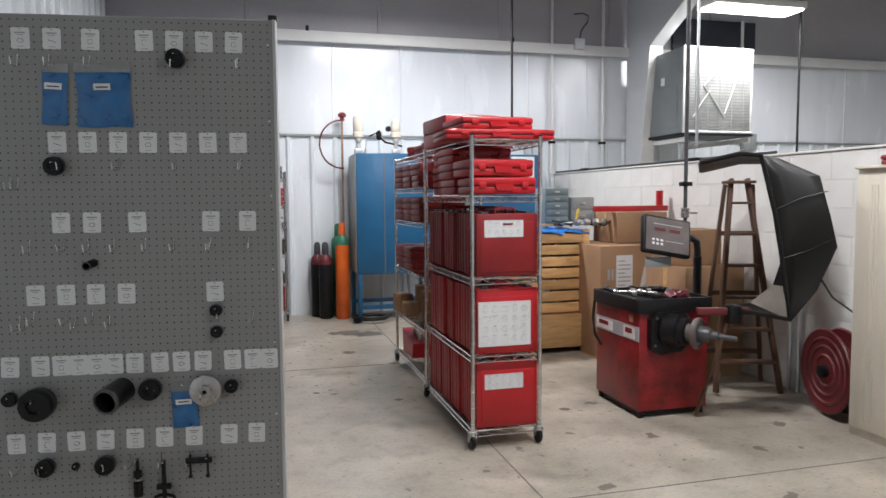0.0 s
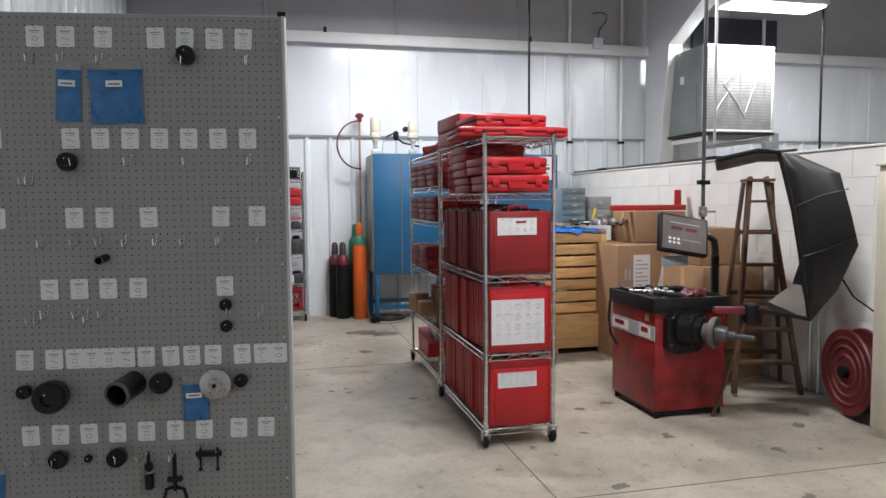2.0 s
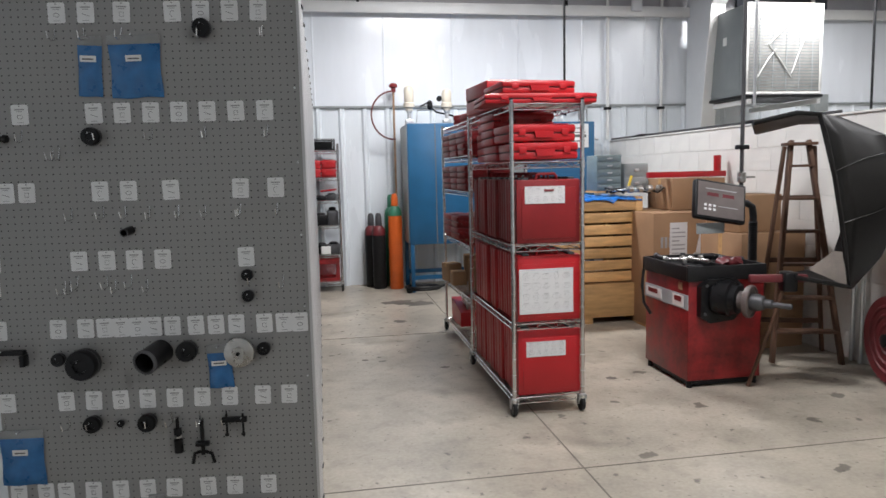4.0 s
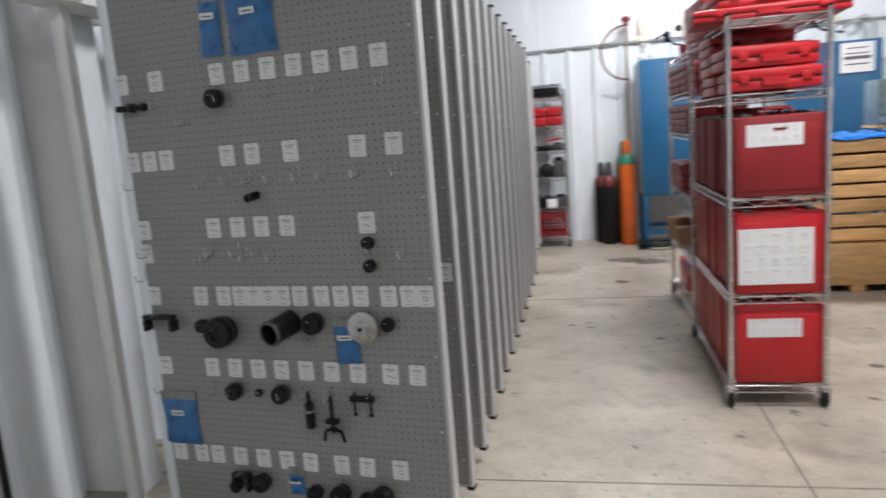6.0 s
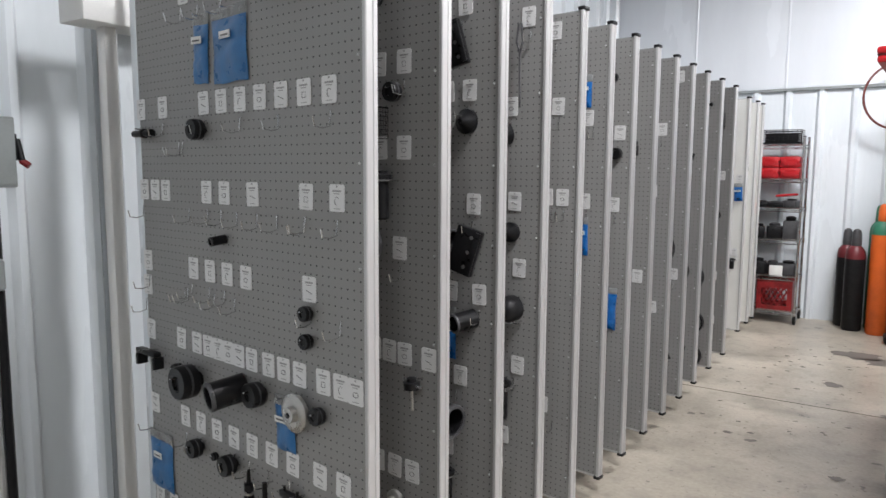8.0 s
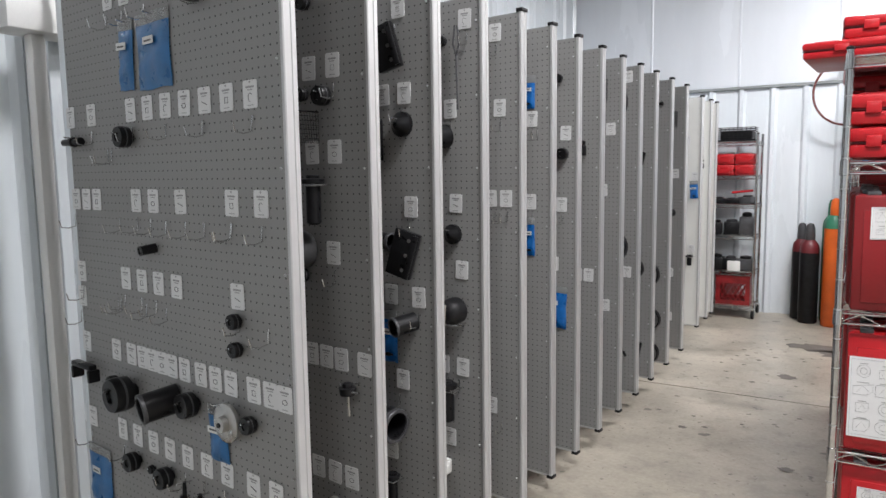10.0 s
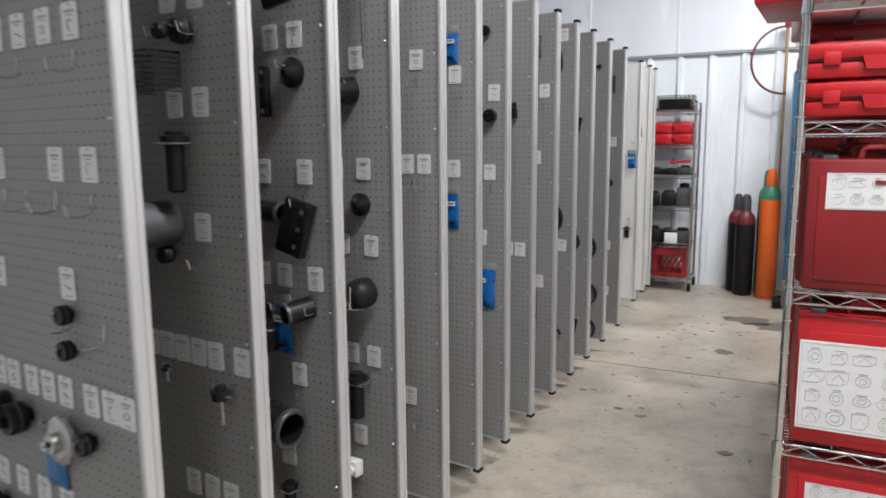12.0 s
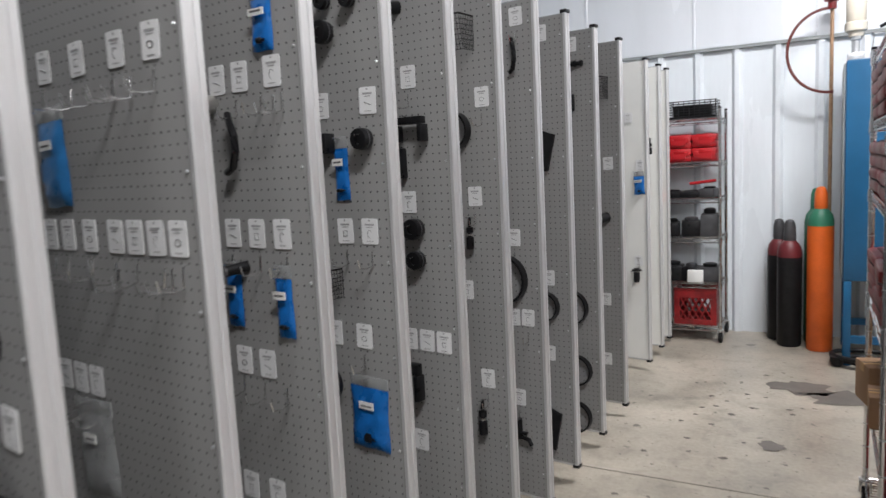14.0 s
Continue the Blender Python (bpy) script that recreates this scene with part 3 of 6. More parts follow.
def cone(p, s, z, w, h):
    r = max(w, h) / 2
    t = thing("centering_cone", "black steel centring cone on a bright peg", "tool", "", on(p, s, z))
    part("cone", lathe(N(), [(r, 0), (r, -0.014), (r * 0.85, -0.018), (r * 0.5, -r * 0.7), (r * 0.3, -r * 0.95), (r * 0.16, -r), (r * 0.15, -r * 0.8)], "Y", n=24), "blacksteel", t)
    part("peg", rod(N(), (0, 0, 0.01), (0, -r * 1.3, 0.02), 0.003, n=6), "wire", t)


def canister(p, s, z, w, h):
    r = w * 0.36
    t = thing("bearing_puller", "black cylindrical puller hanging from a wire cradle", "tool", "", on(p, s, z))
    part("barrel", lathe(N(), [(r * 0.7, -h / 2), (r, -h / 2 + 0.006), (r, h * 0.32), (r * 1.5, h * 0.33), (r * 1.55, h * 0.42), (r * 0.9, h * 0.44), (r * 0.9, h / 2), (r * 0.5, h / 2)], "Z", (0, -r * 1.7, 0)), "blacksteel", t)
    part("cradle", sweep(N(), [(-r * 1.5, 0, h * 0.3), (-r * 1.4, -r * 3.2, h * 0.3), (r * 1.4, -r * 3.2, h * 0.3), (r * 1.5, 0, h * 0.3)], 0.0028, 6), "wire", t)


def tool(p, s, z, w, h):
    t = thing("extractor", "black jointed extractor tool hanging on a hook", "tool", "", on(p, s, z))
    part("shaft", lathe(N(), [(w * 0.16, h * 0.5), (w * 0.2, h * 0.2), (w * 0.42, h * 0.18), (w * 0.42, h * 0.02), (w * 0.22, 0), (w * 0.22, -h * 0.1), (w * 0.46, -h * 0.12), (w * 0.46, -h * 0.48), (w * 0.38, -h * 0.5)], "Z", (0, -0.025, 0), 14), "blacksteel", t)
    part("collar", lathe(N(), [(w * 0.2, -h * 0.03), (w * 0.34, -h * 0.035), (w * 0.34, -h * 0.075), (w * 0.2, -h * 0.08)], "Z", (0, -0.025, 0), 14), "grey", t)
    part("peg", rod(N(), (0, 0.002, h * 0.46), (0, -0.05, h * 0.5), 0.0026, n=6), "wire", t)


def jaw(p, s, z, w, h):
    t = thing("jaw_puller", "black two-jaw puller with a screw on a hook", "tool", "", on(p, s, z))
    part("screw", rod(N(), (0, -0.03, h * 0.5), (0, -0.03, -h * 0.3), w * 0.1, n=10), "blacksteel", t)
    part("yoke", box(N(), -w * 0.32, w * 0.32, -0.042, -0.018, -h * 0.10, h * 0.0, 0.003), "blacksteel", t)
    for sx in (-1, 1):
        part("jaw", sweep(N(), [(0, -0.03, -h * 0.22), (sx * w * 0.4, -0.03, -h * 0.28), (sx * w * 0.5, -0.03, -h * 0.5)], w * 0.09, 6), "blacksteel", t)
    part("peg", rod(N(), (0, 0.002, h * 0.46), (0, -0.05, h * 0.5), 0.0026, n=6), "wire", t)


def puller(p, s, z, w, h):
    t = thing("bar_puller", "small black bar puller with two bolts", "tool", "", on(p, s, z))
    part("bar", box(N(), -w * 0.55, w * 0.55, -0.034, -0.016, h * 0.1, h * 0.38, 0.003), "blacksteel", t)
    for sx in (-0.36, 0.36):
        part("bolt", rod(N(), (sx * w, -0.025, -h * 0.55), (sx * w, -0.025, h * 0.55), 0.0045, n=8), "blacksteel", t)
        part("bolt_head", rod(N(), (sx * w, -0.025, -h * 0.62), (sx * w, -0.025, -h * 0.5), 0.008, n=6), "blacksteel", t)
    part("peg", rod(N(), (w * 0.36, 0.002, h * 0.3), (w * 0.36, -0.05, h * 0.42), 0.0026, n=6), "wire", t)


def bar(p, s, z, w, h):
    t = thing("drift_bar", "black steel bar tool hung on pegs", "tool", "", on(p, s, z))
    if w > h:
        part("bar", lathe(N(), [(0.008, -w / 2), (0.012, -w * 0.48), (0.012, -w * 0.05), (0.017, 0), (0.017, w * 0.1), (0.011, w * 0.12), (0.011, w * 0.4), (0.016, w * 0.42), (0.014, w / 2)], "X", (0, -0.022, 0), 12), "blacksteel", t)
    else:
        part("bar", box(N(), -w * 0.4, w * 0.4, -0.028, -0.006, -h / 2, h / 2, 0.005), "blacksteel", t)
        for q in (-0.38, 0.38):
            part("bolt_hole", rod(N(), (0, -0.0282, q * h), (0, -0.0288, q * h), w * 0.2, n=10), "grey", t)
    part("peg", rod(N(), (0, 0.002, 0.012), (0, -0.05, 0.016), 0.0026, n=6), "wire", t)


def bracket(p, s, z, w, h):
    t = thing("holding_bracket", "black u-shaped holding bracket hung on pegs", "tool", "", on(p, s, z))
    part("bridge", box(N(), -w / 2, w / 2, -0.05, -0.022, h * 0.2, h / 2, 0.004), "blacksteel", t)
    for sx in (-1, 1):
        part("leg", box(N(), sx * w / 2 - 0.018 * (sx > 0), sx * w / 2 + 0.018 * (sx < 0), -0.052, -0.012, -h / 2, h * 0.19, 0.004), "blacksteel", t)
    part("peg", rod(N(), (0, 0.002, h * 0.4), (0, -0.07, h * 0.55), 0.0026, n=6), "wire", t)


def basket(p, s, z, w, h):
    """A wire mesh tray hooked on the board."""
    t = thing("wire_basket", "black wire mesh basket hooked on the pegboard", "basket", "", on(p, s, z))
    bm = N()
    d = 0.09
    for f in [i / 7 for i in range(8)]:
        zz = h * (f - 0.5)
        q = 0.75 + 0.25 * f
        sweep(bm, [(-w / 2, -0.002, zz), (-w / 2, -d * q, zz), (w / 2, -d * q, zz), (w / 2, -0.002, zz)], 0.0011, 4)
    for f in [i / 8 for i in range(9)]:
        rod(bm, (w * (f - 0.5), -d * 0.75, -h / 2), (w * (f - 0.5), -d, h / 2), 0.0010, n=4)
        for sx in (-1, 1):
            rod(bm, (sx * w / 2, -d * f * 0.75, -h / 2), (sx * w / 2, -d * f, h / 2), 0.0010, n=4)
    part("mesh", bm, "blacksteel", t)
    part("rim", sweep(N(), [(-w / 2, 0, h / 2), (-w / 2, -d, h / 2), (w / 2, -d, h / 2), (w / 2, 0, h / 2)], 0.003, 6), "black", t)


def drum(p, s, z, w, h, material="darkgrey"):
    r = h / 2
    t = thing("bearing_cup", "large dull grey steel cup projecting from the panel", "tool", "", on(p, s, z))
    part("cup", lathe(N(), [(r * 0.9, 0.0), (r, -0.004), (r, -r * 2.2), (r * 0.97, -r * 2.32), (r * 0.8, -r * 2.34), (r * 0.78, -r * 2.2)], "Y", n=32), material, t)


def fitting(p, s, z, w, h, material="grey"):
    t = thing("slide_fitting", "small fitting with a bright cross bar on a hook", "tool", "", on(p, s, z))
    part("body", lathe(N(), [(w * 0.3, h * 0.1), (w * 0.34, h * 0.3), (w * 0.2, h * 0.32), (w * 0.2, h * 0.42), (w * 0.1, h * 0.45)], "Z", (0, -0.05, 0), 14), "blacksteel", t)
    part("cross_bar", sweep(N(), [(-w * 0.55, -0.04, h * 0.32), (-w * 0.2, -0.05, h * 0.2), (w * 0.3, -0.055, h * 0.22), (w * 0.55, -0.05, h * 0.2)], 0.004, 6), "wire", t)
    part("stem", rod(N(), (0, -0.05, h * 0.1), (0.003, -0.05, -h * 0.5), w * 0.055, n=8), material, t)
    part("peg", rod(N(), (0, 0.002, h * 0.3), (0, -0.06, h * 0.36), 0.0028, n=6), "wire", t)


def ball(p, s, z, w, h):
    r = h * 0.46
    t = thing("float_cap", "black domed cap held in bent chrome wire hooks", "tool", "", on(p, s, z))
    part("dome", lathe(N(), [(r, -0.02), (r, -0.05), (r * 0.9, -0.05 - r * 0.5), (r * 0.55, -0.05 - r * 0.85), (r * 0.15, -0.05 - r)], "Y", n=24), "black", t)
    for sx in (-1.1, -0.2, 0.9):
        part("wire_hook", sweep(N(), [(sx * r * 0.6, 0, -r), (sx * r * 0.6, -0.10, -r * 0.9), (sx * r * 0.9, -0.15, -r * 0.5), (sx * r * 1.25, -0.165, r * 0.95)], 0.0034, 6), "wire", t)
    part("cross_wire", rod(N(), (-r * 1.2, -0.06, -r * 0.95), (r * 1.3, -0.06, -r * 0.95), 0.003, n=6), "wire", t)


def handle(p, s, z, w, h):
    t = single("curved_lever", sweep(N(), [(-0.2 * w, -0.02, h * 0.48), (0.1 * w, -0.03, h * 0.35), (0.45 * w, -0.035, h * 0.1), (0.45 * w, -0.035, -h * 0.15), (0.1 * w, -0.03, -h * 0.38), (-0.5 * w, -0.02, -h * 0.45)], 0.0095, 8), "blacksteel", "curved black steel lever hanging on a hook", "tool", "", on(p, s, z))


def hoop(p, s, z, w, h):
    r = h / 2
    t = thing("seal_ring", "thin black steel ring hung edge-out on the panel", "tool", "", on(p, s + r * 0.35, z))
    bm = N()
    k = 28
    pts = [(1.0, 0), (1.0, -0.035), (0.9, -0.035), (0.9, 0)]
    rings = [[bm.verts.new((r * a * math.cos(6.283 * i / k), b - 0.01, r * a * math.sin(6.283 * i / k))) for a, b in pts] for i in range(k)]
    for i in range(k):
        q, u = rings[i], rings[(i + 1) % k]
        for j in range(4):
            bm.faces.new((q[j], q[(j + 1) % 4], u[(j + 1) % 4], u[j]))
    part("ring", bm, "blacksteel", t)
    part("peg", rod(N(), (0, 0.002, r * 0.86), (0, -0.07, r * 0.88), 0.0028, n=6), "wire", t)


def wedge(p, s, z, w, h):
    t = thing("wedge_plate", "flat black triangular gauge plate", "tool", "", on(p, s, z))
    part("plate", prism(N(), [(-w * 0.5, h * 0.5), (w * 0.45, h * 0.32), (w * 0.1, -h * 0.5), (-w * 0.5, -h * 0.5)], -0.026, -0.014, "Y"), "black", t)
    part("peg", rod(N(), (0, 0.002, h * 0.3), (0, -0.06, h * 0.34), 0.0028, n=6), "wire", t)


def block(p, s, z, w, h, material="blacksteel"):
    t = thing("guide_block", "small machined guide block hung on a peg", "tool", "", on(p, s, z))
    part("block", box(N(), -w * 0.45, w * 0.45, -0.045, -0.004, -h / 2, h / 2, 0.006), material, t)
    part("boss", rod(N(), (0, -0.045, 0), (0, -0.056, 0), min(w, h) * 0.3, n=12), material, t)


def longrod(p, s, z, w, h):
    t = thing("rod_tongs", "long thin steel rod tool with forked tongs", "tool", "", on(p, s, z))
    part("rod", rod(N(), (0, -0.03, h * 0.15), (0.004, -0.03, -h / 2), 0.004, n=8), "darkgrey", t)
    for sx in (-1, 1):
        part("tong", sweep(N(), [(0, -0.03, h * 0.15), (sx * 0.014, -0.03, h * 0.28), (sx * 0.006, -0.03, h * 0.5)], 0.004, 6), "darkgrey", t)
    part("peg", rod(N(), (0.01, 0.002, h * 0.2), (0.01, -0.05, h * 0.22), 0.0028, n=6), "wire", t)


for s, z, w in ((0.339, 2.03, 0.066), (0.754, 1.656, 0.066), (0.229, 1.136, 0.044), (0.229, 1.057, 0.044), (0.940, 0.838, 0.05), (0.836, 0.825, 0.114), (0.463, 0.858, 0.077), (0.182, 0.855, 0.05), (0.831, 0.588, 0.064), (0.735, 0.581, 0.028), (0.628, 0.587, 0.068), (0.759, 0.229, 0.07), (0.425, 0.214, 0.076), (0.533, 0.206, 0.06), (0.33, 0.20, 0.05), (0.88, 0.20, 0.05)):
    knob(1, s, z, w, w)
tube(1, 0.648, 1.314, 0.04, 0.03), tube(1, 0.565, 0.854, 0.088, 0.09), disc(1, 0.273, 0.844, 0.11, 0.112)
tool(1, 0.52, 0.532, 0.036, 0.14), jaw(1, 0.428, 0.505, 0.08, 0.17), puller(1, 0.305, 0.567, 0.085, 0.073)
bag(1, 0.751, 1.890, 0.084, 0.185, "paleblue"), bag(1, 0.589, 1.888, 0.179, 0.195, "paleblue"), bag(1, 0.351, 0.772, 0.09, 0.14, "paleblue"), bag(1, 1.112, 0.442, 0.16, 0.19, "paleblue")
bar(1, 1.12, 1.654, 0.13, 0.025), bracket(1, 1.121, 0.851, 0.138, 0.063)
knob(2, 0.27, 1.777, 0.04, 0.04), knob(2, 0.173, 1.766, 0.06, 0.06), basket(2, 0.28, 1.675, 0.12, 0.094), canister(2, 0.21, 1.455, 0.064, 0.15), drum(2, 0.30, 1.295, 0.12, 0.12), knob(2, 0.297, 1.215, 0.05, 0.05)
fitting(2, 0.072, 0.862, 0.08, 0.11), fitting(2, 0.288, 0.904, 0.05, 0.05), bar(2, 0.476, 1.044, 0.05, 0.31), disc(2, 0.167, 0.486, 0.06, 0.06), knob(2, 0.25, 2.05, 0.05, 0.05), tool(2, 0.33, 0.45, 0.05, 0.12)
plate(3, 0.172, 1.953, 0.12, 0.165), bar(3, 0.24, 1.649, 0.04, 0.146), cone(3, 0.136, 1.698, 0.086, 0.086), knob(3, 0.32, 1.70, 0.08, 0.08), tube(3, 0.285, 1.303, 0.085, 0.062, "blacksteel", 93), plate(3, 0.112, 1.259, 0.13, 0.175, 17)
bag(3, 0.215, 0.935, 0.07, 0.16), tube(3, 0.101, 1.018, 0.05, 0.068), tube(3, 0.325, 0.665, 0.15, 0.118, "blacksteel", 88), canister(3, 0.193, 0.394, 0.05, 0.12), tool(3, 0.26, 0.94, 0.05, 0.15)
knob(4, 0.175, 2.028, 0.042, 0.042), longrod(4, 0.096, 1.92, 0.017, 0.307), tube(4, 0.17, 1.673, 0.06, 0.09), cone(4, 0.14, 1.294, 0.078, 0.078), ball(4, 0.115, 0.999, 0.115, 0.112), canister(4, 0.147, 0.634, 0.07, 0.165), canister(4, 0.26, 0.63, 0.06, 0.14), block(4, 0.186, 0.352, 0.06, 0.058, "white"), handle(4, 0.25, 1.32, 0.05, 0.13), knob(4, 0.24, 1.0, 0.08, 0.08)
bag(5, 0.528, 1.582, 0.12, 0.20, "paleblue"), bag(5, 0.473, 0.90, 0.16, 0.21, "clear"), knob(5, 0.659, 1.579, 0.053, 0.053)
for s, z in ((0.42, 1.70), (0.35, 1.70), (0.25, 1.70), (0.18, 1.70), (0.10, 1.32), (0.13, 1.32), (0.3, 1.31), (0.41, 1.33), (0.5, 1.0), (0.55, 1.0), (0.1, 0.40)):
    hook(5, s, z)
bag(6, 0.122, 1.878, 0.07, 0.12), drum(6, 0.335, 1.716, 0.05, 0.046, "grey"), handle(6, 0.245, 1.613, 0.06, 0.15), bag(6, 0.306, 1.219, 0.06, 0.14), bag(6, 0.116, 1.212, 0.058, 0.15), tube(6, 0.25, 1.31, 0.05, 0.028), knob(6, 0.37, 0.769, 0.1, 0.1)
for s, z in ((0.15, 1.68), (0.07, 1.68), (0.22, 0.97), (0.13, 0.97), (0.30, 0.98)):
    hook(6, s, z)
knob(7, 0.192, 1.998, 0.046, 0.046), knob(7, 0.099, 1.989, 0.046, 0.046), knob(7, 0.192, 1.914, 0.064, 0.064), knob(7, 0.07, 1.617, 0.06, 0.06), bag(7, 0.174, 1.525, 0.052, 0.15), block(7, 0.22, 1.613, 0.06, 0.057), basket(7, 0.235, 1.212, 0.06, 0.084), bag(7, 0.125, 0.82, 0.14, 0.19), knob(7, 0.26, 0.912, 0.11, 0.11)
tube(8, 0.188, 2.044, 0.04, 0.042), bracket(8, 0.14, 1.654, 0.12, 0.08), knob(8, 0.145, 1.335, 0.07, 0.07), knob(8, 0.145, 1.232, 0.062, 0.062), block(8, 0.195, 1.548, 0.04, 0.1), bracket(8, 0.189, 0.82, 0.08, 0.13)
basket(9, 0.145, 2.0, 0.10, 0.12), hoop(9, 0.161, 1.659, 0.07, 0.14), tool(9, 0.132, 1.281, 0.032, 0.12), tool(9, 0.11, 0.576, 0.036, 0.136)
handle(10, 0.089, 1.96, 0.03, 0.14), hoop(10, 0.13, 1.042, 0.13, 0.21), jaw(10, 0.115, 0.385, 0.11, 0.11)
wedge(11, 0.106, 1.585, 0.11, 0.2), hoop(11, 0.105, 0.852, 0.09, 0.137), wedge(11, 0.107, 0.26, 0.1, 0.22)
bar(12, 0.101, 2.01, 0.09, 0.017), block(12, 0.123, 1.82, 0.032, 0.085), hoop(12, 0.12, 0.753, 0.08, 0.185), hoop(12, 0.098, 0.416, 0.1, 0.16), hoop(12, 0.107, 0.158, 0.1, 0.165), block(12, 0.136, 0.964, 0.032, 0.1)
canister(3, 0.42, 1.30, 0.06, 0.12), jaw(3, 0.43, 0.98, 0.10, 0.12), bracket(3, 0.36, 0.90, 0.08, 0.08), knob(3, 0.48, 1.28, 0.07, 0.07)
bracket(4, 0.25, 1.66, 0.08, 0.09), handle(4, 0.31, 1.66, 0.05, 0.12), knob(4, 0.33, 1.29, 0.06, 0.06), ball(4, 0.27, 0.99, 0.1, 0.1)
sleeve = thing("tapered_sleeve", "orange-brown tapered phenolic sleeve hanging from a peg", "tool", "", on(3, 0.54, 1.60))
part("taper", lathe(N(), [(0.022, -0.11), (0.030, -0.10), (0.036, 0.03), (0.048, 0.035), (0.048, 0.09), (0.04, 0.095), (0.034, 0.12)], "Z", (0, -0.06, 0), 20), "bronze", sleeve)
part("peg", rod(N(), (0, 0.002, 0.11), (0, -0.07, 0.125), 0.0028, n=6), "wire", sleeve)
cards(3, 1.20, (0.52, 0.42)), cards(3, 0.80, (0.42, 0.33, 0.16))
bag(1, 0.62, 0.22, 0.06, 0.08, "paleblue"), bracket(1, 0.84, 0.23, 0.08, 0.07), knob(1, 0.26, 0.22, 0.08, 0.08)
basket(13, 0.105, 1.923, 0.07, 0.12), tube(13, 0.093, 1.191, 0.04, 0.06)
bag(14, 0.055, 1.33, 0.075, 0.13), canister(14, 0.07, 0.70, 0.06, 0.10), tool(15, 0.06, 1.6, 0.03, 0.12), block(16, 0.05, 1.2, 0.02, 0.1, "redbright")


# ---- chrome wire shelving ----
def wire_shelf(x0, x1, y0, y1, levels, top, label):
    t = thing("wire_shelving", label, "shelving", "chrome wire shelving")
    cx = ((x0, y0), (x1, y0), (x0, y1), (x1, y1))
    for x, y in cx:
        bm = rod(N(), (x, y, 0.115), (x, y, top + 0.015), 0.0125, n=14)
        part("post", bm, "chrome", t)
        bm = N()
        for i in range(int(top / 0.10)):
            rod(bm, (x, y, 0.16 + i * 0.10), (x, y, 0.163 + i * 0.10), 0.0134, n=12)
        tagged(part("post_groove", bm, "zinc", t), kind="stuff")
        part("post_cap", lathe(N(), [(0.0135, top + 0.012), (0.0135, top + 0.02), (0.006, top + 0.024)], "Z", (x, y, 0), 12), "black", t)
        c = part("caster", lathe(N(), [(0.008, 0.075), (0.011, 0.118), (0.022, 0.112), (0.022, 0.104)][::-1], "Z", (x, y, 0), 12), "zinc", t)
        part("wheel", lathe(N(), [(0.02, -0.014), (0.044, -0.014), (0.05, -0.008), (0.05, 0.008), (0.044, 0.014), (0.02, 0.014)], "X", (x, y + 0.02, 0.05), 18), "black", c)
        part("fork", prism(N(), [(y - 0.015, 0.107), (y + 0.03, 0.107), (y + 0.034, 0.045), (y + 0.008, 0.045)], x - 0.024, x - 0.018), "zinc", c)
        part("fork", prism(N(), [(y - 0.015, 0.107), (y + 0.03, 0.107), (y + 0.034, 0.045), (y + 0.008, 0.045)], x + 0.018, x + 0.024), "zinc", c)
    for z in levels:
        s = part("shelf", N(), "chrome", t)
        bm = N()
        ring = [(x0, y0), (x1, y0), (x1, y1), (x0, y1)]
        for (ax, ay), (bx, by) in zip(ring, ring[1:] + ring[:1]):
            for dz in (0.0, -0.034):
                rod(bm, (ax, ay, z + dz), (bx, by, z + dz), 0.0042, n=6)
            L = math.hypot(bx - ax, by - ay)
            k = max(4, int(L / 0.055))
            zz = [(ax + (bx - ax) * i / k, ay + (by - ay) * i / k, z - (0.002 if i % 2 else 0.032)) for i in range(k + 1)]
            sweep(bm, zz, 0.0026, 5)
        part("rim", bm, "chrome", s)
        bm = N()
        k = int((y1 - y0) / 0.026)
        for i in range(1, k):
            y = y0 + (y1 - y0) * i / k
            rod(bm, (x0, y, z + 0.004), (x1, y, z + 0.004), 0.0022, n=5, caps=False)
        for f in (0.33, 0.67):
            rod(bm, (x0 + (x1 - x0) * f, y0, z - 0.002), (x0 + (x1 - x0) * f, y1, z - 0.002), 0.004, n=6)
        tagged(part("wire_deck", bm, "chrome", s), kind="stuff")
        for x, y in cx:
            part("collar", lathe(N(), [(0.0130, z - 0.040), (0.0165, z - 0.039), (0.0150, z + 0.010), (0.0130, z + 0.011)], "Z", (x, y, 0), 12), "chrome", s)
    return t


SX0, SX1 = 1.165, 1.60
wire_shelf(SX0, SX1, 1.365, 2.545, (0.114, 0.572, 1.049, 1.545, 1.885), 1.895, "chrome wire shelving on casters packed with red tool cases")
wire_shelf(SX0 + 0.02, SX1 + 0.02, 2.60, 3.80, (0.115, 0.49, 0.915, 1.34, 1.62, 1.885), 1.895, "chrome wire shelving on casters, half full of small red cases")
wire_shelf(-0.80, 0.285, 6.33, 6.70, (0.13, 0.48, 0.85, 1.17, 1.46, 1.80), 1.86, "chrome wire shelving on casters against the white wall")


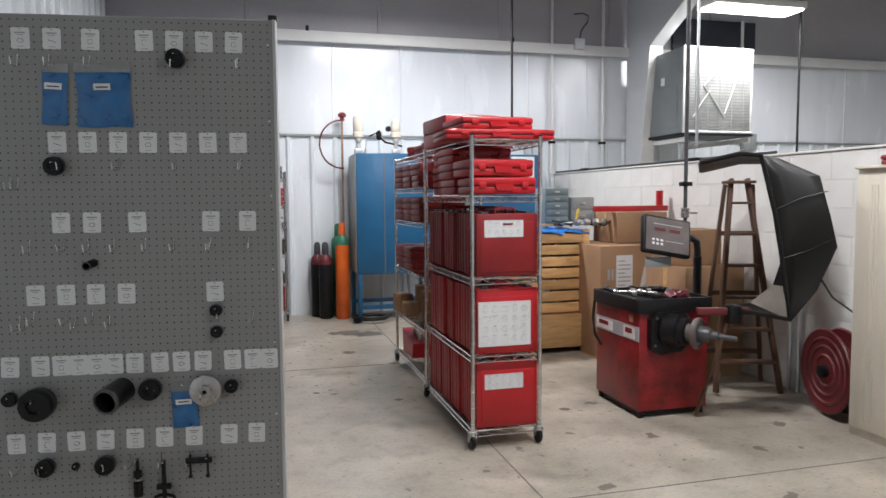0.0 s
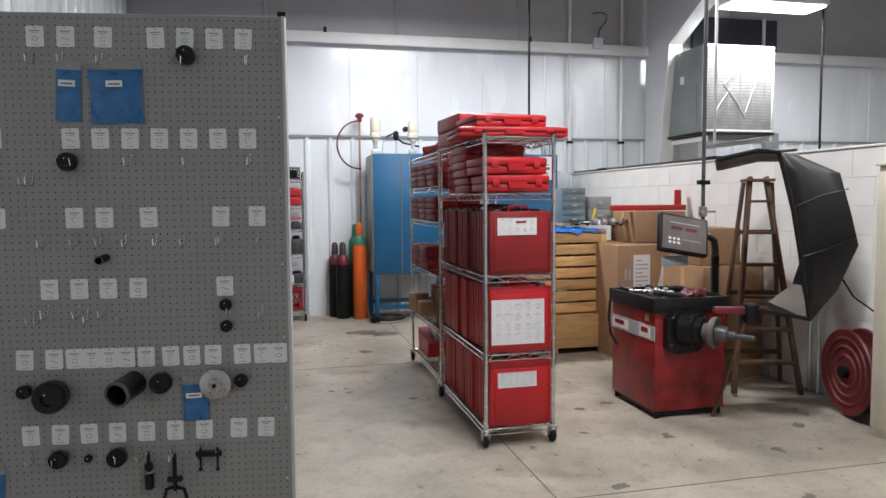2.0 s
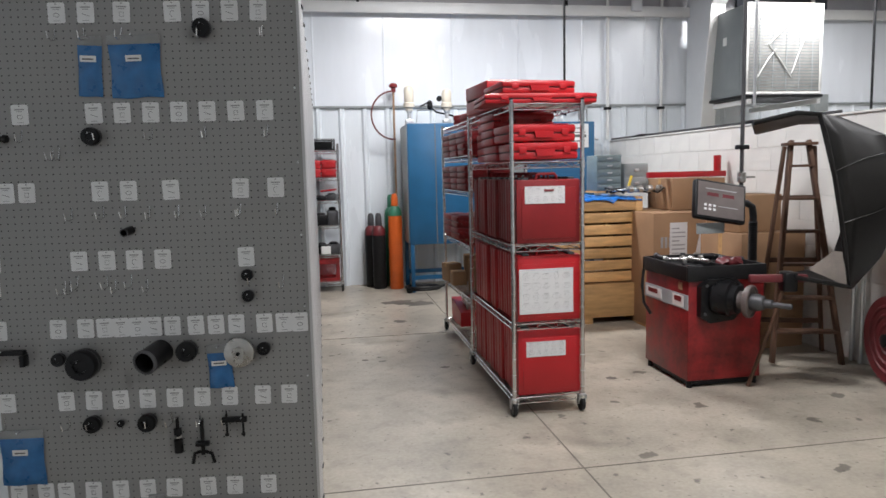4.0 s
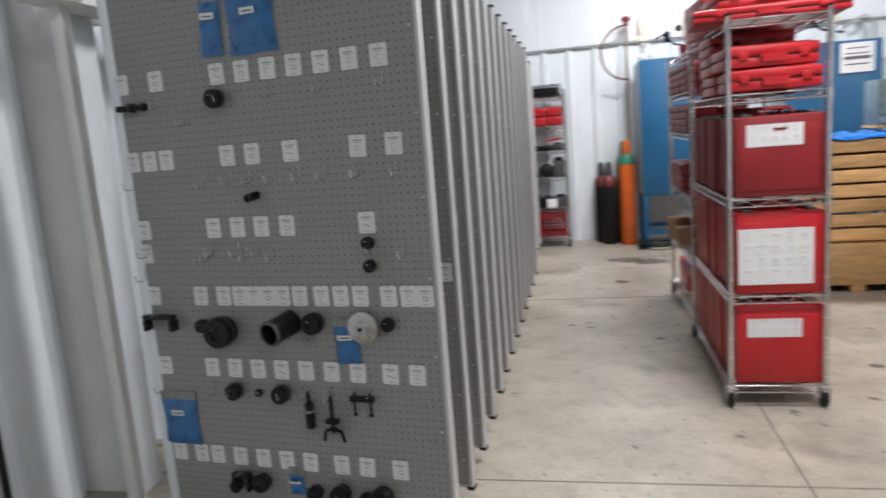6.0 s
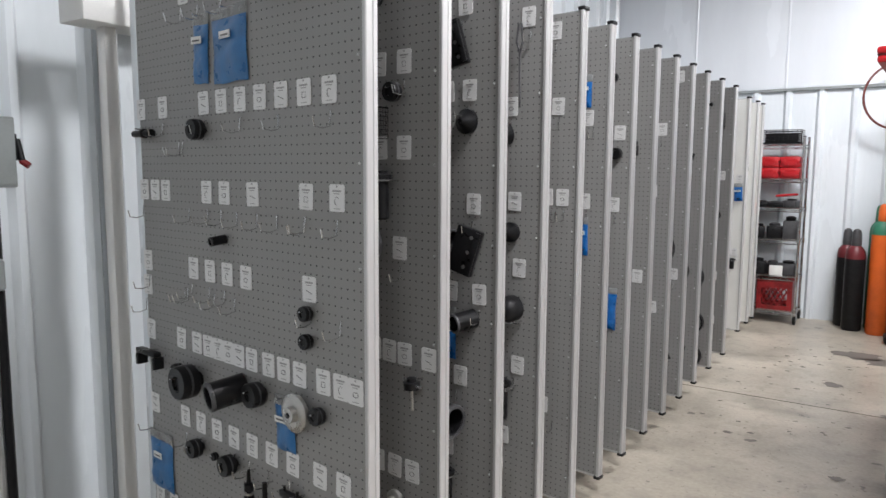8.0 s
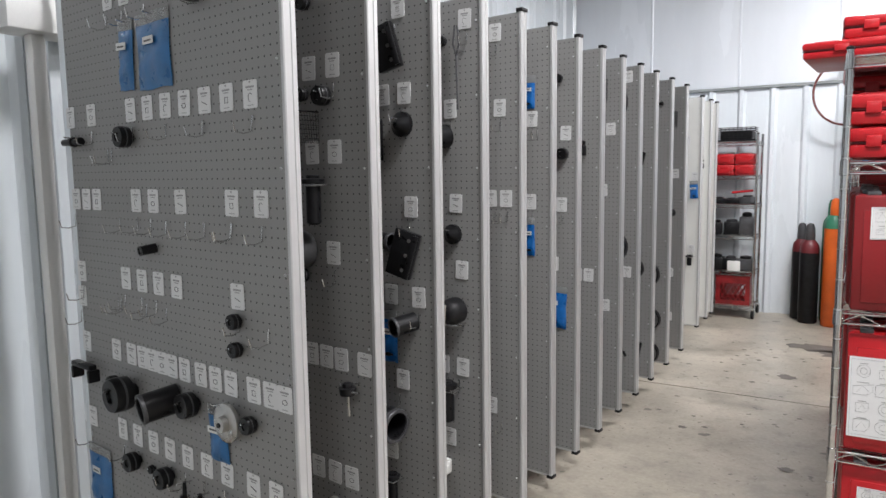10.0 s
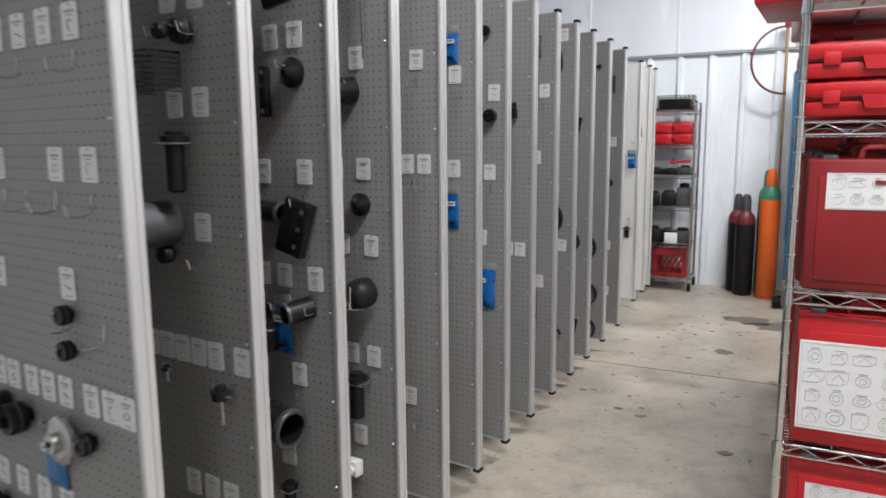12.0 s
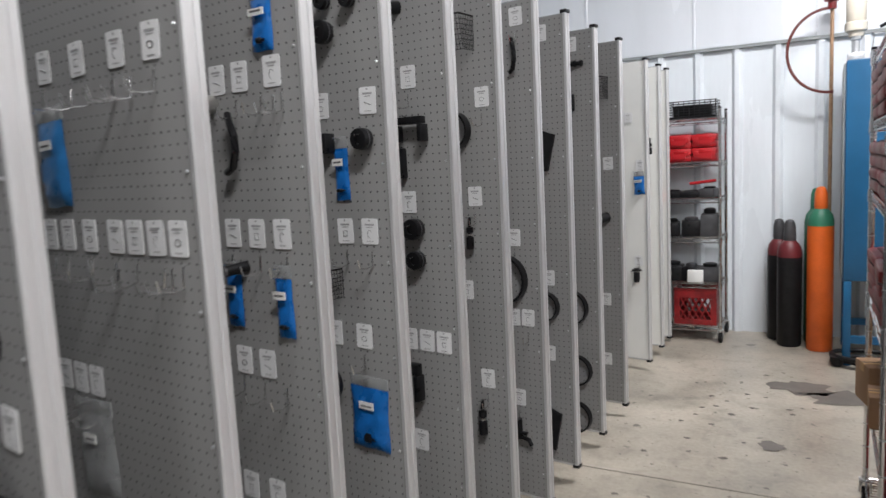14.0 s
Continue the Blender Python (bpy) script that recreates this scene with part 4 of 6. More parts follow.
# ---- red cases ----
def upright_case(w, h, d, material, label):
    """Blow-moulded case standing on edge, its face to -Y, the handle on top."""
    t = thing("tool_case", label, "tool case", "upright red tool cases")
    part("front_shell", box(N(), -w / 2, w / 2, -d / 2, -0.002, 0, h, 0.012), material, t)
    part("back_shell", box(N(), -w / 2, w / 2, 0.002, d / 2, 0.0, h, 0.012), material, t)
    part("raised_face", box(N(), -w / 2 + 0.03, w / 2 - 0.03, -d / 2 - 0.004, -d / 2 + 0.01, 0.03, h - 0.05, 0.003), material, t)
    bm = sweep(N(), [(-0.065, 0, h - 0.006), (-0.062, 0, h + 0.02), (-0.05, 0, h + 0.032), (0.05, 0, h + 0.032), (0.062, 0, h + 0.02), (0.065, 0, h - 0.006)], 0.009, 8)
    part("handle", bm, material, t)
    for sx in (-0.36, 0.36):
        part("latch", box(N(), sx * w - 0.02, sx * w + 0.02, -d / 2 + 0.008, d / 2 - 0.008, h - 0.012, h + 0.012, 0.004), "darkgrey", t, "grey snap latch")
    for sx in (-0.3, 0.3):
        part("foot", box(N(), sx * w - 0.03, sx * w + 0.03, -d / 2 + 0.01, d / 2 - 0.01, -0.004, 0.004, 0.002), "black", t)
    return t


def sheet_label(case, x0, x1, z0, z1, y, rows, seed):
    """A printed contents sheet: a pale card with a border and line drawings that cannot be read."""
    c = part("contents_sheet", box(N(), x0, x1, y - 0.001, y, z0, z1), "card", case, "printed white contents sheet", smooth=False)
    r = random.Random(seed)
    W, H = x1 - x0, z1 - z0
    k = y - 0.0016
    bm = sweep(N(), [(x0 + 0.02 * W, k, z0 + 0.03 * H), (x1 - 0.02 * W, k, z0 + 0.03 * H), (x1 - 0.02 * W, k, z1 - 0.03 * H), (x0 + 0.02 * W, k, z1 - 0.03 * H)], 0.0006, 4, True)
    part("border", bm, "ink_soft", c)
    cols = 5
    for i in range(rows * cols):
        fx, fz = (i % cols + 0.5) / cols * 0.94 + 0.03, (i // cols + 0.5) / rows * 0.9 + 0.04
        cx, cz = x0 + W * fx, z0 + H * fz
        a, b = W * r.uniform(0.045, 0.085), H / rows * r.uniform(0.2, 0.34)
        if r.random() < 0.5:
            bm = sweep(N(), [(cx + a * math.cos(q), k, cz + b * math.sin(q)) for q in (j * 0.5236 for j in range(12))], 0.0005, 4, True)
            sweep(bm, [(cx + a * 0.5 * math.cos(q), k, cz + b * 0.5 * math.sin(q)) for q in (j * 0.5236 for j in range(12))], 0.0005, 4, True)
        else:
            bm = sweep(N(), [(cx - a, k, cz - b), (cx + a * 0.4, k, cz - b), (cx + a, k, cz - b * 0.3), (cx + a, k, cz + b), (cx - a, k, cz + b * r.uniform(0.3, 1))], 0.0005, 4, True)
            sweep(bm, [(cx - a * 0.6, k, cz - b * 0.5), (cx, k, cz + b * 0.6), (cx + a * 0.6, k, cz - b * 0.3)], 0.0004, 4)
        part("drawing", bm, "pencil", c)
        part("caption_bar", box(N(), cx - a * 0.6, cx + a * 0.6, k - 0.0004, k, cz + b + 0.003, cz + b + 0.0055), "ink_soft", c)


CX = (SX0 + SX1) / 2
for z, h, n, d, lab, m in ((0.122, 0.405, 10, 0.112, "low", "redbright"), (0.580, 0.405, 10, 0.112, "mid", "redbright"), (1.057, 0.385, 10, 0.105, "top", "red")):
    w = 0.40
    base = upright_case(w, h, d - 0.006, m, "red moulded plastic tool case standing on wire shelf")
    y0 = 1.365 + d / 2 + 0.012
    base.matrix_basis = pose(CX + 0.012, y0, z)
    for i in range(1, n):
        copy_thing(base, pose(CX + rng.uniform(-0.012, 0.012), y0 + i * (d + 0.003), z + rng.uniform(0, 0.002), rng.uniform(-0.6, 0.6), 0, rng.uniform(-0.8, 0.8)))
    fy = -(d - 0.006) / 2 - 0.005
    card_on = thing("contents_card", "white printed contents sheet stuck on a red case", "label", "", base.matrix_basis.copy())
    if lab == "mid":
        sheet_label(card_on, -0.19, 0.15, 0.05, 0.325, fy, 4, 5)
    elif lab == "low":
        sheet_label(card_on, -0.15, 0.10, 0.24, 0.335, fy, 2, 6)
    else:
        sheet_label(card_on, -0.15, 0.10, 0.24, 0.345, fy, 2, 7)
        part("logo_bar", box(N(), -0.03, 0.03, fy - 0.004, fy - 0.002, 0.315, 0.325), "redpaint", card_on)


def flat_case(w, d, h, material, label="red moulded plastic case lying flat"):
    """Lying flat; front with latches at -Y."""
    t = thing("flat_case", label, "tool case", "flat red tool cases")
    part("base", box(N(), -w / 2, w / 2, -d / 2, d / 2, 0, h * 0.5 - 0.001, min(0.012, h * 0.15)), material, t)
    part("lid", box(N(), -w / 2 - 0.003, w / 2 + 0.003, -d / 2 - 0.003, d / 2 + 0.003, h * 0.5 + 0.001, h, min(0.014, h * 0.18)), material, t)
    part("lid_panel", box(N(), -w / 2 + 0.03, w / 2 - 0.03, -d / 2 + 0.03, d / 2 - 0.03, h - 0.004, h + 0.006, 0.004), material, t)
    for sx in (-0.33, 0.33):
        part("latch", box(N(), sx * w - 0.022, sx * w + 0.022, -d / 2 - 0.008, -d / 2 - 0.0005, h * 0.36, h * 0.74, 0.003), material, t)
    part("handle", prism(N(), [(-0.062, h * 0.60), (0.062, h * 0.60), (0.050, h * 0.22), (-0.050, h * 0.22)], -d / 2 - 0.014, -d / 2 - 0.0005, "Y"), material, t)
    part("parting_line", box(N(), -w / 2 - 0.001, w / 2 + 0.001, -d / 2 - 0.001, d / 2 + 0.001, h * 0.5 - 0.001, h * 0.5 + 0.001), "maroon", t)
    return t


fa = flat_case(0.41, 0.34, 0.10, "redbright")
fa.matrix_basis = pose(CX + 0.0, 1.56, 1.56, 0, 0, -2)
copy_thing(fa, pose(CX - 0.02, 1.57, 1.668, 0, 0, 3))
for i, (x, y) in enumerate(((CX - 0.02, 1.95), (CX, 2.32))):
    for j in range(3):
        copy_thing(fa, pose(x + rng.uniform(-0.02, 0.02), y, 1.56 + j * 0.104, 0, 0, rng.uniform(-2, 2) + 90 * (i == 1)))
# on the top shelf
big = flat_case(0.40, 0.50, 0.20, "redbright", "deep bright red case on the top shelf")
big.matrix_basis = pose(CX - 0.05, 2.16, 1.893, 0, 0, 4)
lo = flat_case(0.68, 0.40, 0.055, "redbright", "thin bright red case lying on the top shelf")
lo.matrix_basis = pose(CX - 0.01, 1.60, 1.893, 0, 0, -3)
lu = flat_case(0.46, 0.42, 0.075, "redbright", "bright red case stacked on a thinner one")
lu.matrix_basis = pose(CX - 0.02, 1.68, 1.957, 0, 0, 2)
# second unit
sm = flat_case(0.19, 0.30, 0.095, "red", "small dark red plastic case")
sm.matrix_basis = pose(1.275, 3.63, 1.63, 0, 0, 0)
for lev, cols, rows in ((1.63, 3, 2), (1.35, 3, 2), (0.925, 2, 2)):
    for c in range(cols):
        for r in range(rows):
            for k in range(2):
                if (lev, c, r, k) == (1.63, 0, 0, 0):
                    continue
                copy_thing(sm, pose(1.275 + k * 0.20, 3.63 - c * 0.33 + rng.uniform(-0.01, 0.01), lev + r * 0.097, 0, 0, rng.uniform(-3, 3)))
for x, y in ((1.35, 3.55), (1.38, 3.2), (1.36, 2.85)):
    copy_thing(sm, pose(x, y, 1.893, 0, 0, rng.uniform(-20, 20)))


def carton(w, d, h, m, label="brown cardboard box with taped flaps"):
    t = thing("carton", label, "box", "cardboard boxes", m)
    part("body", box(N(), -w / 2, w / 2, -d / 2, d / 2, 0, h, 0.003), "cardboard", t)
    part("tape", box(N(), -w / 2 - 0.001, w / 2 + 0.001, -0.025, 0.025, h * 0.8, h + 0.0015), "wood", t)
    part("flap_seam", box(N(), -w / 2, w / 2, -0.003, 0.003, h + 0.0016, h + 0.0025), "ink", t)
    return t


for x, y, w, h in ((1.22, 3.68, 0.13, 0.16), (1.40, 3.6, 0.15, 0.24), (1.23, 3.42, 0.12, 0.12), (1.44, 3.33, 0.2, 0.2), (1.35, 3.05, 0.2, 0.26), (1.45, 2.8, 0.2, 0.2)):
    carton(w, 0.16, h, pose(x, y, 0.50, 0, 0, rng.uniform(-15, 15)))
tub = thing("parts_tub", "red plastic tub with grey machine parts on the lowest shelf", "tub", "", pose(1.40, 3.55, 0.125))
part("tub", prism(N(), [(-0.2, 0), (0.2, 0), (0.22, 0.2), (-0.22, 0.13)], -0.17, 0.17), "redbright", tub)
part("motor", lathe(N(), [(0.05, -0.12), (0.07, -0.11), (0.07, 0.05), (0.05, 0.06), (0.03, 0.14)], "Y", (-0.04, 0, 0.21), 16), "grey", tub)
part("bracket", box(N(), -0.1, 0.06, -0.15, -0.1, 0.12, 0.27, 0.01), "grey", tub)

# far shelving contents
hb = thing("tray_basket", "black plastic tray basket on the top shelf", "basket", "", pose(0.08, 6.50, 1.81))
bm = N()
for i in range(7):
    z = 0.015 + i * 0.02
    sweep(bm, [(-0.19, -0.13, z), (0.17, -0.13, z), (0.17, 0.13, z), (-0.19, 0.13, z)], 0.004, 5, True)
for i in range(10):
    rod(bm, (-0.19 + i * 0.04, -0.13, 0), (-0.19 + i * 0.04, -0.13, 0.14), 0.004, n=5)
part("lattice", bm, "black", hb)
part("tray_floor", box(N(), -0.19, 0.17, -0.13, 0.13, 0.0, 0.012), "black", hb)
part("filling", box(N(), -0.16, 0.14, -0.1, 0.1, 0.013, 0.11, 0.02), "blacksteel", hb)
fc = flat_case(0.19, 0.28, 0.105, "redbright", "bright red plastic case on far shelf")
fc.matrix_basis = pose(0.165, 6.50, 1.468)
for x, z in ((-0.03, 1.468), (0.165, 1.575), (-0.03, 1.575), (-0.24, 1.468)):
    copy_thing(fc, pose(x, 6.50, z))
r2 = random.Random(9)
for lev, hi in ((1.178, 0.13), (0.858, 0.24), (0.488, 0.31)):
    for i in range(6):
        w, h = r2.uniform(0.10, 0.17), r2.uniform(0.45, 1.0) * hi
        x = 0.19 - i * 0.145
        t = thing("spare_part", "dark steel spare part on far shelf", "spare part", "dark spare parts", pose(x, 6.47, lev, 0, 0, r2.uniform(-20, 20)))
        part("body", box(N(), -w / 2, w / 2, -0.09, 0.09, 0, h * 0.8, 0.012), "blacksteel" if i % 3 else "darkgrey", t)
        part("boss", lathe(N(), [(w * 0.35, h * 0.8), (w * 0.35, h * 0.95), (w * 0.2, h)], "Z", (0, 0, 0), 12), "darkgrey" if i % 2 else "blacksteel", t)
t = thing("red_wrench", "red handled wrench lying on far shelf", "tool", "", pose(0.15, 6.38, 1.29))
part("handle", rod(N(), (-0.1, 0, 0), (0.1, 0, 0.02), 0.012), "redbright", t)
wb = thing("small_carton", "small white cardboard box on far shelf", "box", "", pose(0.09, 6.40, 0.488))
part("box", box(N(), -0.06, 0.06, -0.05, 0.05, 0, 0.10, 0.003), "white", wb)
mc = thing("milk_crate", "red plastic milk crate with diamond cut-outs", "crate", "", pose(0.09, 6.50, 0.138))
for sy in (-1, 1):
    for x0, x1, z0, z1 in ((-0.165, 0.165, 0, 0.045), (-0.165, 0.165, 0.22, 0.29), (-0.165, -0.12, 0.0455, 0.2195), (0.12, 0.165, 0.0455, 0.2195)):
        part("side_band", box(N(), x0, x1, sy * 0.155 - 0.004, sy * 0.155 + 0.004, z0, z1), "redpaint", mc)
    for i in range(-3, 8):
        for k in (-1, 1):
            x = -0.12 + i * 0.05
            a, b = x, x + k * 0.10
            if min(a, b) > -0.17 and max(a, b) < 0.17:
                part("lattice_bar", rod(N(), (a, sy * 0.155, 0.045), (b, sy * 0.155, 0.22), 0.006, n=5), "redpaint", mc)
for sx in (-1, 1):
    part("end_wall", box(N(), sx * 0.161 - 0.004, sx * 0.161 + 0.004, -0.15, 0.15, 0, 0.29, 0.002), "redpaint", mc)
part("rim", sweep(N(), [(-0.165, -0.158, 0.29), (0.165, -0.158, 0.29), (0.165, 0.158, 0.29), (-0.165, 0.158, 0.29)], 0.008, 6, True), "redpaint", mc)
part("crate_floor", box(N(), -0.155, 0.155, -0.15, 0.15, 0, 0.01), "redpaint", mc)


# ---- gas cylinders ----
def cylinder(x, y, r, h, body, cap, shoulder, label):
    t = thing("gas_cylinder", label, "gas cylinder", "gas cylinders", pose(x, y, 0))
    hs = h - 0.26
    part("shell", lathe(N(), [(r * 0.9, 0), (r, 0.015), (r, hs - 0.03)], "Z", n=28), body, t)
    part("shoulder", lathe(N(), [(r * 1.001, hs - 0.03), (r * 1.001, hs), (r * 0.9, hs + 0.05), (r * 0.62, hs + 0.085), (r * 0.45, hs + 0.10)], "Z", n=28), shoulder, t)
    part("valve_cap", lathe(N(), [(r * 0.48, hs + 0.095), (r * 0.52, hs + 0.11), (r * 0.48, h - 0.05), (r * 0.36, h - 0.012), (r * 0.15, h)], "Z", n=20), cap, t)


cylinder(0.985, 6.36, 0.09, 1.24, "orange", "orange", "green", "orange gas cylinder with a green shoulder and cap on")
cylinder(0.955, 6.60, 0.085, 1.22, "green", "green", "green", "green and orange gas cylinder standing behind")
cylinder(0.775, 6.44, 0.088, 0.99, "black", "darkgrey", "maroon", "black gas cylinder with dark red shoulder")
cylinder(0.69, 6.63, 0.085, 0.98, "black", "darkgrey", "maroon", "black gas cylinder near the white wall")


# ---- blue oil tanks ----
def oil_tank(x0, x1, y0, y1, label):
    t = thing("oil_tank", label, "tank", "blue oil tanks")
    part("tank_body", box(N(), x0, x1, y0, y1, 0.60, 2.10, 0.015), "blue", t)
    part("seam", box(N(), x0 + 0.34, x0 + 0.352, y0 - 0.006, y0 + 0.004, 0.6, 2.1), "ink", t)
    part("side_panel", box(N(), x0 - 0.012, x0 - 0.001, y0 + 0.03, y1 - 0.03, 0.62, 2.08, 0.004), "greymetal", t, "grey side panel")
    for x in (x0 + 0.03, x1 - 0.03):
        for y in (y0 + 0.03, y1 - 0.03):
            part("leg", box(N(), x - 0.025, x + 0.025, y - 0.025, y + 0.025, 0, 0.6, 0.003), "blue", t)
    part("stretcher", box(N(), x0 + 0.055, x1 - 0.055, y0 + 0.01, y0 + 0.05, 0.16, 0.21), "blue", t)
    part("stretcher", box(N(), x0 + 0.055, x1 - 0.055, y1 - 0.05, y1 - 0.01, 0.16, 0.21), "blue", t)
    for fx, h in ((0.06, 0.40), (0.55, 0.36)):
        x = x0 + fx * (x1 - x0)
        p = part("pump", lathe(N(), [(0.045, 2.27), (0.05, 2.30), (0.068, 2.31), (0.07, 2.36), (0.056, 2.37), (0.062, 2.38), (0.064, 2.12 + h), (0.05, 2.16 + h), (0.02, 2.175 + h)], "Z", (x, y0 + 0.2, 0), 18), "cream", t, "cream air-driven pump")
        part("pump_stem", lathe(N(), [(0.04, 2.1), (0.04, 2.13), (0.026, 2.14), (0.026, 2.24), (0.036, 2.25), (0.036, 2.27)], "Z", (x, y0 + 0.2, 0), 14), "zinc", p)
        part("pump_foot", box(N(), x - 0.05, x + 0.05, y0 + 0.15, y0 + 0.25, 2.1, 2.16, 0.005), "zinc", p)
    part("manifold", sweep(N(), [(x0 + 0.15, y0 + 0.25, 2.1), (x0 + 0.17, y0 + 0.25, 2.28), (x0 + 0.8, y0 + 0.25, 2.3), (x1, y0 + 0.25, 2.28)], 0.012, 8), "zinc", t)
    part("gauge", rod(N(), (x0 + 0.45, y0 + 0.22, 2.42), (x0 + 0.45, y0 + 0.26, 2.42), 0.035, n=16), "black", t)
    part("regulator", lathe(N(), [(0.02, 2.28), (0.035, 2.3), (0.035, 2.38), (0.015, 2.4)], "Z", (x0 + 0.33, y0 + 0.25, 0), 12), "black", t)
    part("hose", sweep(N(), [(x0 + 0.2, y0 + 0.22, 2.32), (x0 + 0.28, y0 + 0.2, 2.36), (x0 + 0.4, y0 + 0.2, 2.25), (x0 + 0.62, y0 + 0.2, 2.2)], 0.012, 8), "black", t)


oil_tank(1.125, 2.10, 5.96, 6.62, "tall blue steel oil tank on legs with pumps on top")
oil_tank(2.62, 3.55, 5.96, 6.62, "blue steel oil tank on legs beside the crates")
sg = thing("tank_sign", "white printed notice fixed to the blue tank", "sign", "", pose(3.30, 5.95, 1.92))
part("board", box(N(), -0.16, 0.16, -0.004, 0.0, -0.15, 0.15), "card", sg)
for i, (w, h) in enumerate(((0.10, 0.012), (0.12, 0.012), (0.13, 0.034), (0.11, 0.014))):
    part("text_bar", box(N(), -w, w, -0.0055, -0.0042, 0.09 - i * 0.055, 0.09 + h - i * 0.055), "ink", sg)
hs = thing("air_hose", "dark red air hose looped beside a copper riser", "hose", "")
part("riser", rod(N(), (1.04, 6.62, 0.0), (1.04, 6.62, 2.55), 0.014, n=10), "copper", hs)
part("loop", sweep(N(), [(1.03 + 0.29 * math.cos(a), 6.60 - 0.05 * math.sin(a - 1.6), 2.25 + 0.31 * math.sin(a)) for a in (1.6 + k * 0.16 for k in range(21))], 0.011, 8), "hose", hs)
part("shutoff", lathe(N(), [(0.03, 2.55), (0.03, 2.60), (0.055, 2.61), (0.055, 2.64), (0.03, 2.66)], "Z", (1.04, 6.6, 0), 14), "redpaint", hs, "red valve wheel")

dh = thing("drain_hose", "black rubber drain hose coiled on the floor under the tank", "hose", "")
part("coil", sweep(N(), [(1.30 + (0.15 + 0.004 * i) * math.cos(i * 0.42), 6.02 + (0.11 + 0.003 * i) * math.sin(i * 0.42), 0.018 + 0.0022 * i) for i in range(30)], 0.016, 8), "black", dh)
part("end_fitting", lathe(N(), [(0.02, -0.04), (0.035, -0.03), (0.045, 0.0), (0.045, 0.03), (0.02, 0.035)], "Z", (1.10, 5.93, 0.041), 14), "black", dh)

# ---- timber crates and cartons behind the cases ----
cr = thing("timber_crate", "pine slatted crate with blue plastic lining", "crate", "")
for i in range(7):
    part("slat", box(N(), 2.05, 3.06, 3.72, 3.74, 0.40 + i * 0.115, 0.495 + i * 0.115, 0.003), "wood", cr)
    part("slat", box(N(), 2.05, 3.06, 4.50, 4.52, 0.40 + i * 0.115, 0.495 + i * 0.115, 0.003), "wood", cr)
for x in (2.02, 3.06):
    part("corner_post", box(N(), x, x + 0.07, 3.715, 3.79, 0.39, 1.22, 0.004), "wood", cr)
    part("corner_post", box(N(), x, x + 0.07, 4.46, 4.535, 0.39, 1.22, 0.004), "wood", cr)
for i in range(7):
    part("slat", box(N(), 3.10, 3.12, 3.79, 4.46, 0.40 + i * 0.115, 0.495 + i * 0.115, 0.003), "wood", cr)
    part("slat", box(N(), 2.03, 2.05, 3.79, 4.46, 0.40 + i * 0.115, 0.495 + i * 0.115, 0.003), "wood", cr)
lb = thing("crate_base", "plain plywood box beneath the slatted crate", "crate", "")
part("box_side", box(N(), 1.95, 3.14, 3.66, 4.55, 0.06, 0.385, 0.004), "wood", lb)
for x in (2.0, 2.5, 3.02):
    part("skid", box(N(), x, x + 0.1, 3.67, 4.54, 0, 0.06), "wood", lb)
tp = N()
gx, gy = 22, 14
vs = [[tp.verts.new((2.02 + 1.1 * i / gx, 3.70 + 0.84 * j / gy, 1.215 + 0.03 * noise.noise((i * 0.5, j * 0.5, 3)) - (0.05 if j == 0 else 0) * (0.5 + noise.noise((i * 0.6, 0, 7))))) for j in range(gy + 1)] for i in range(gx + 1)]
for i in range(gx):
    for j in range(gy):
        tp.faces.new((vs[i][j], vs[i + 1][j], vs[i + 1][j + 1], vs[i][j + 1]))
tp = single("plastic_sheet", tp, "tarp", "crumpled blue plastic sheet over the crate", "sheet", "")
tp.modifiers.new("thickness", "SOLIDIFY").thickness = 0.004
lp = N()
vs = [[lp.verts.new((1.985 + 0.12 * (j / 10) ** 2 + 0.015 * noise.noise((i * 0.5, j, 2)), 3.70 - 0.02 * noise.noise((i * 0.4, j * 0.4, 5)), 0.40 + 0.82 * i / 20)) for j in range(11)] for i in range(21)]
for i in range(20):
    for j in range(10):
        lp.faces.new((vs[i][j], vs[i + 1][j], vs[i + 1][j + 1], vs[i][j + 1]))
lp = single("plastic_sheet", lp, "tarp", "blue plastic sheet hanging down the crate side", "sheet", "")
lp.modifiers.new("thickness", "SOLIDIFY").thickness = 0.004
bx = carton(0.86, 0.9, 1.06, pose(3.45, 3.72, 0.02), "large brown cardboard carton with a shipping label")
part("pallet", box(N(), -0.43, 0.43, -0.45, 0.45, -0.02, 0.0), "wood", bx)
part("shipping_label", box(N(), -0.27, -0.10, -0.454, -0.451, 0.53, 0.97), "card", bx, "white shipping label")
for i in range(9):
    part("text_bar", box(N(), -0.25, -0.25 + (0.13 if i % 3 else 0.07), -0.456, -0.4545, 0.91 - i * 0.038, 0.922 - i * 0.038), "ink_soft", bx)
part("torn_label", box(N(), 0.0, 0.1, -0.456, -0.451, 0.62, 0.86, 0, pose(0, 0, 0, 0, 12, 0)), "card", bx)
for i in range(3):
    part("handling_mark", box(N(), -0.36 + i * 0.04, -0.335 + i * 0.04, -0.453, -0.4515, 0.74, 0.84), "ink_soft", bx)
carton(0.55, 0.5, 0.30, pose(3.62, 3.80, 1.085))
carton(0.6, 0.55, 0.95, pose(3.62, 2.70, 0.0, 0, 0, 4), "tall brown cardboard carton by the block wall")
carton(0.42, 0.4, 0.30, pose(3.55, 2.72, 0.955, 0, 0, 8))
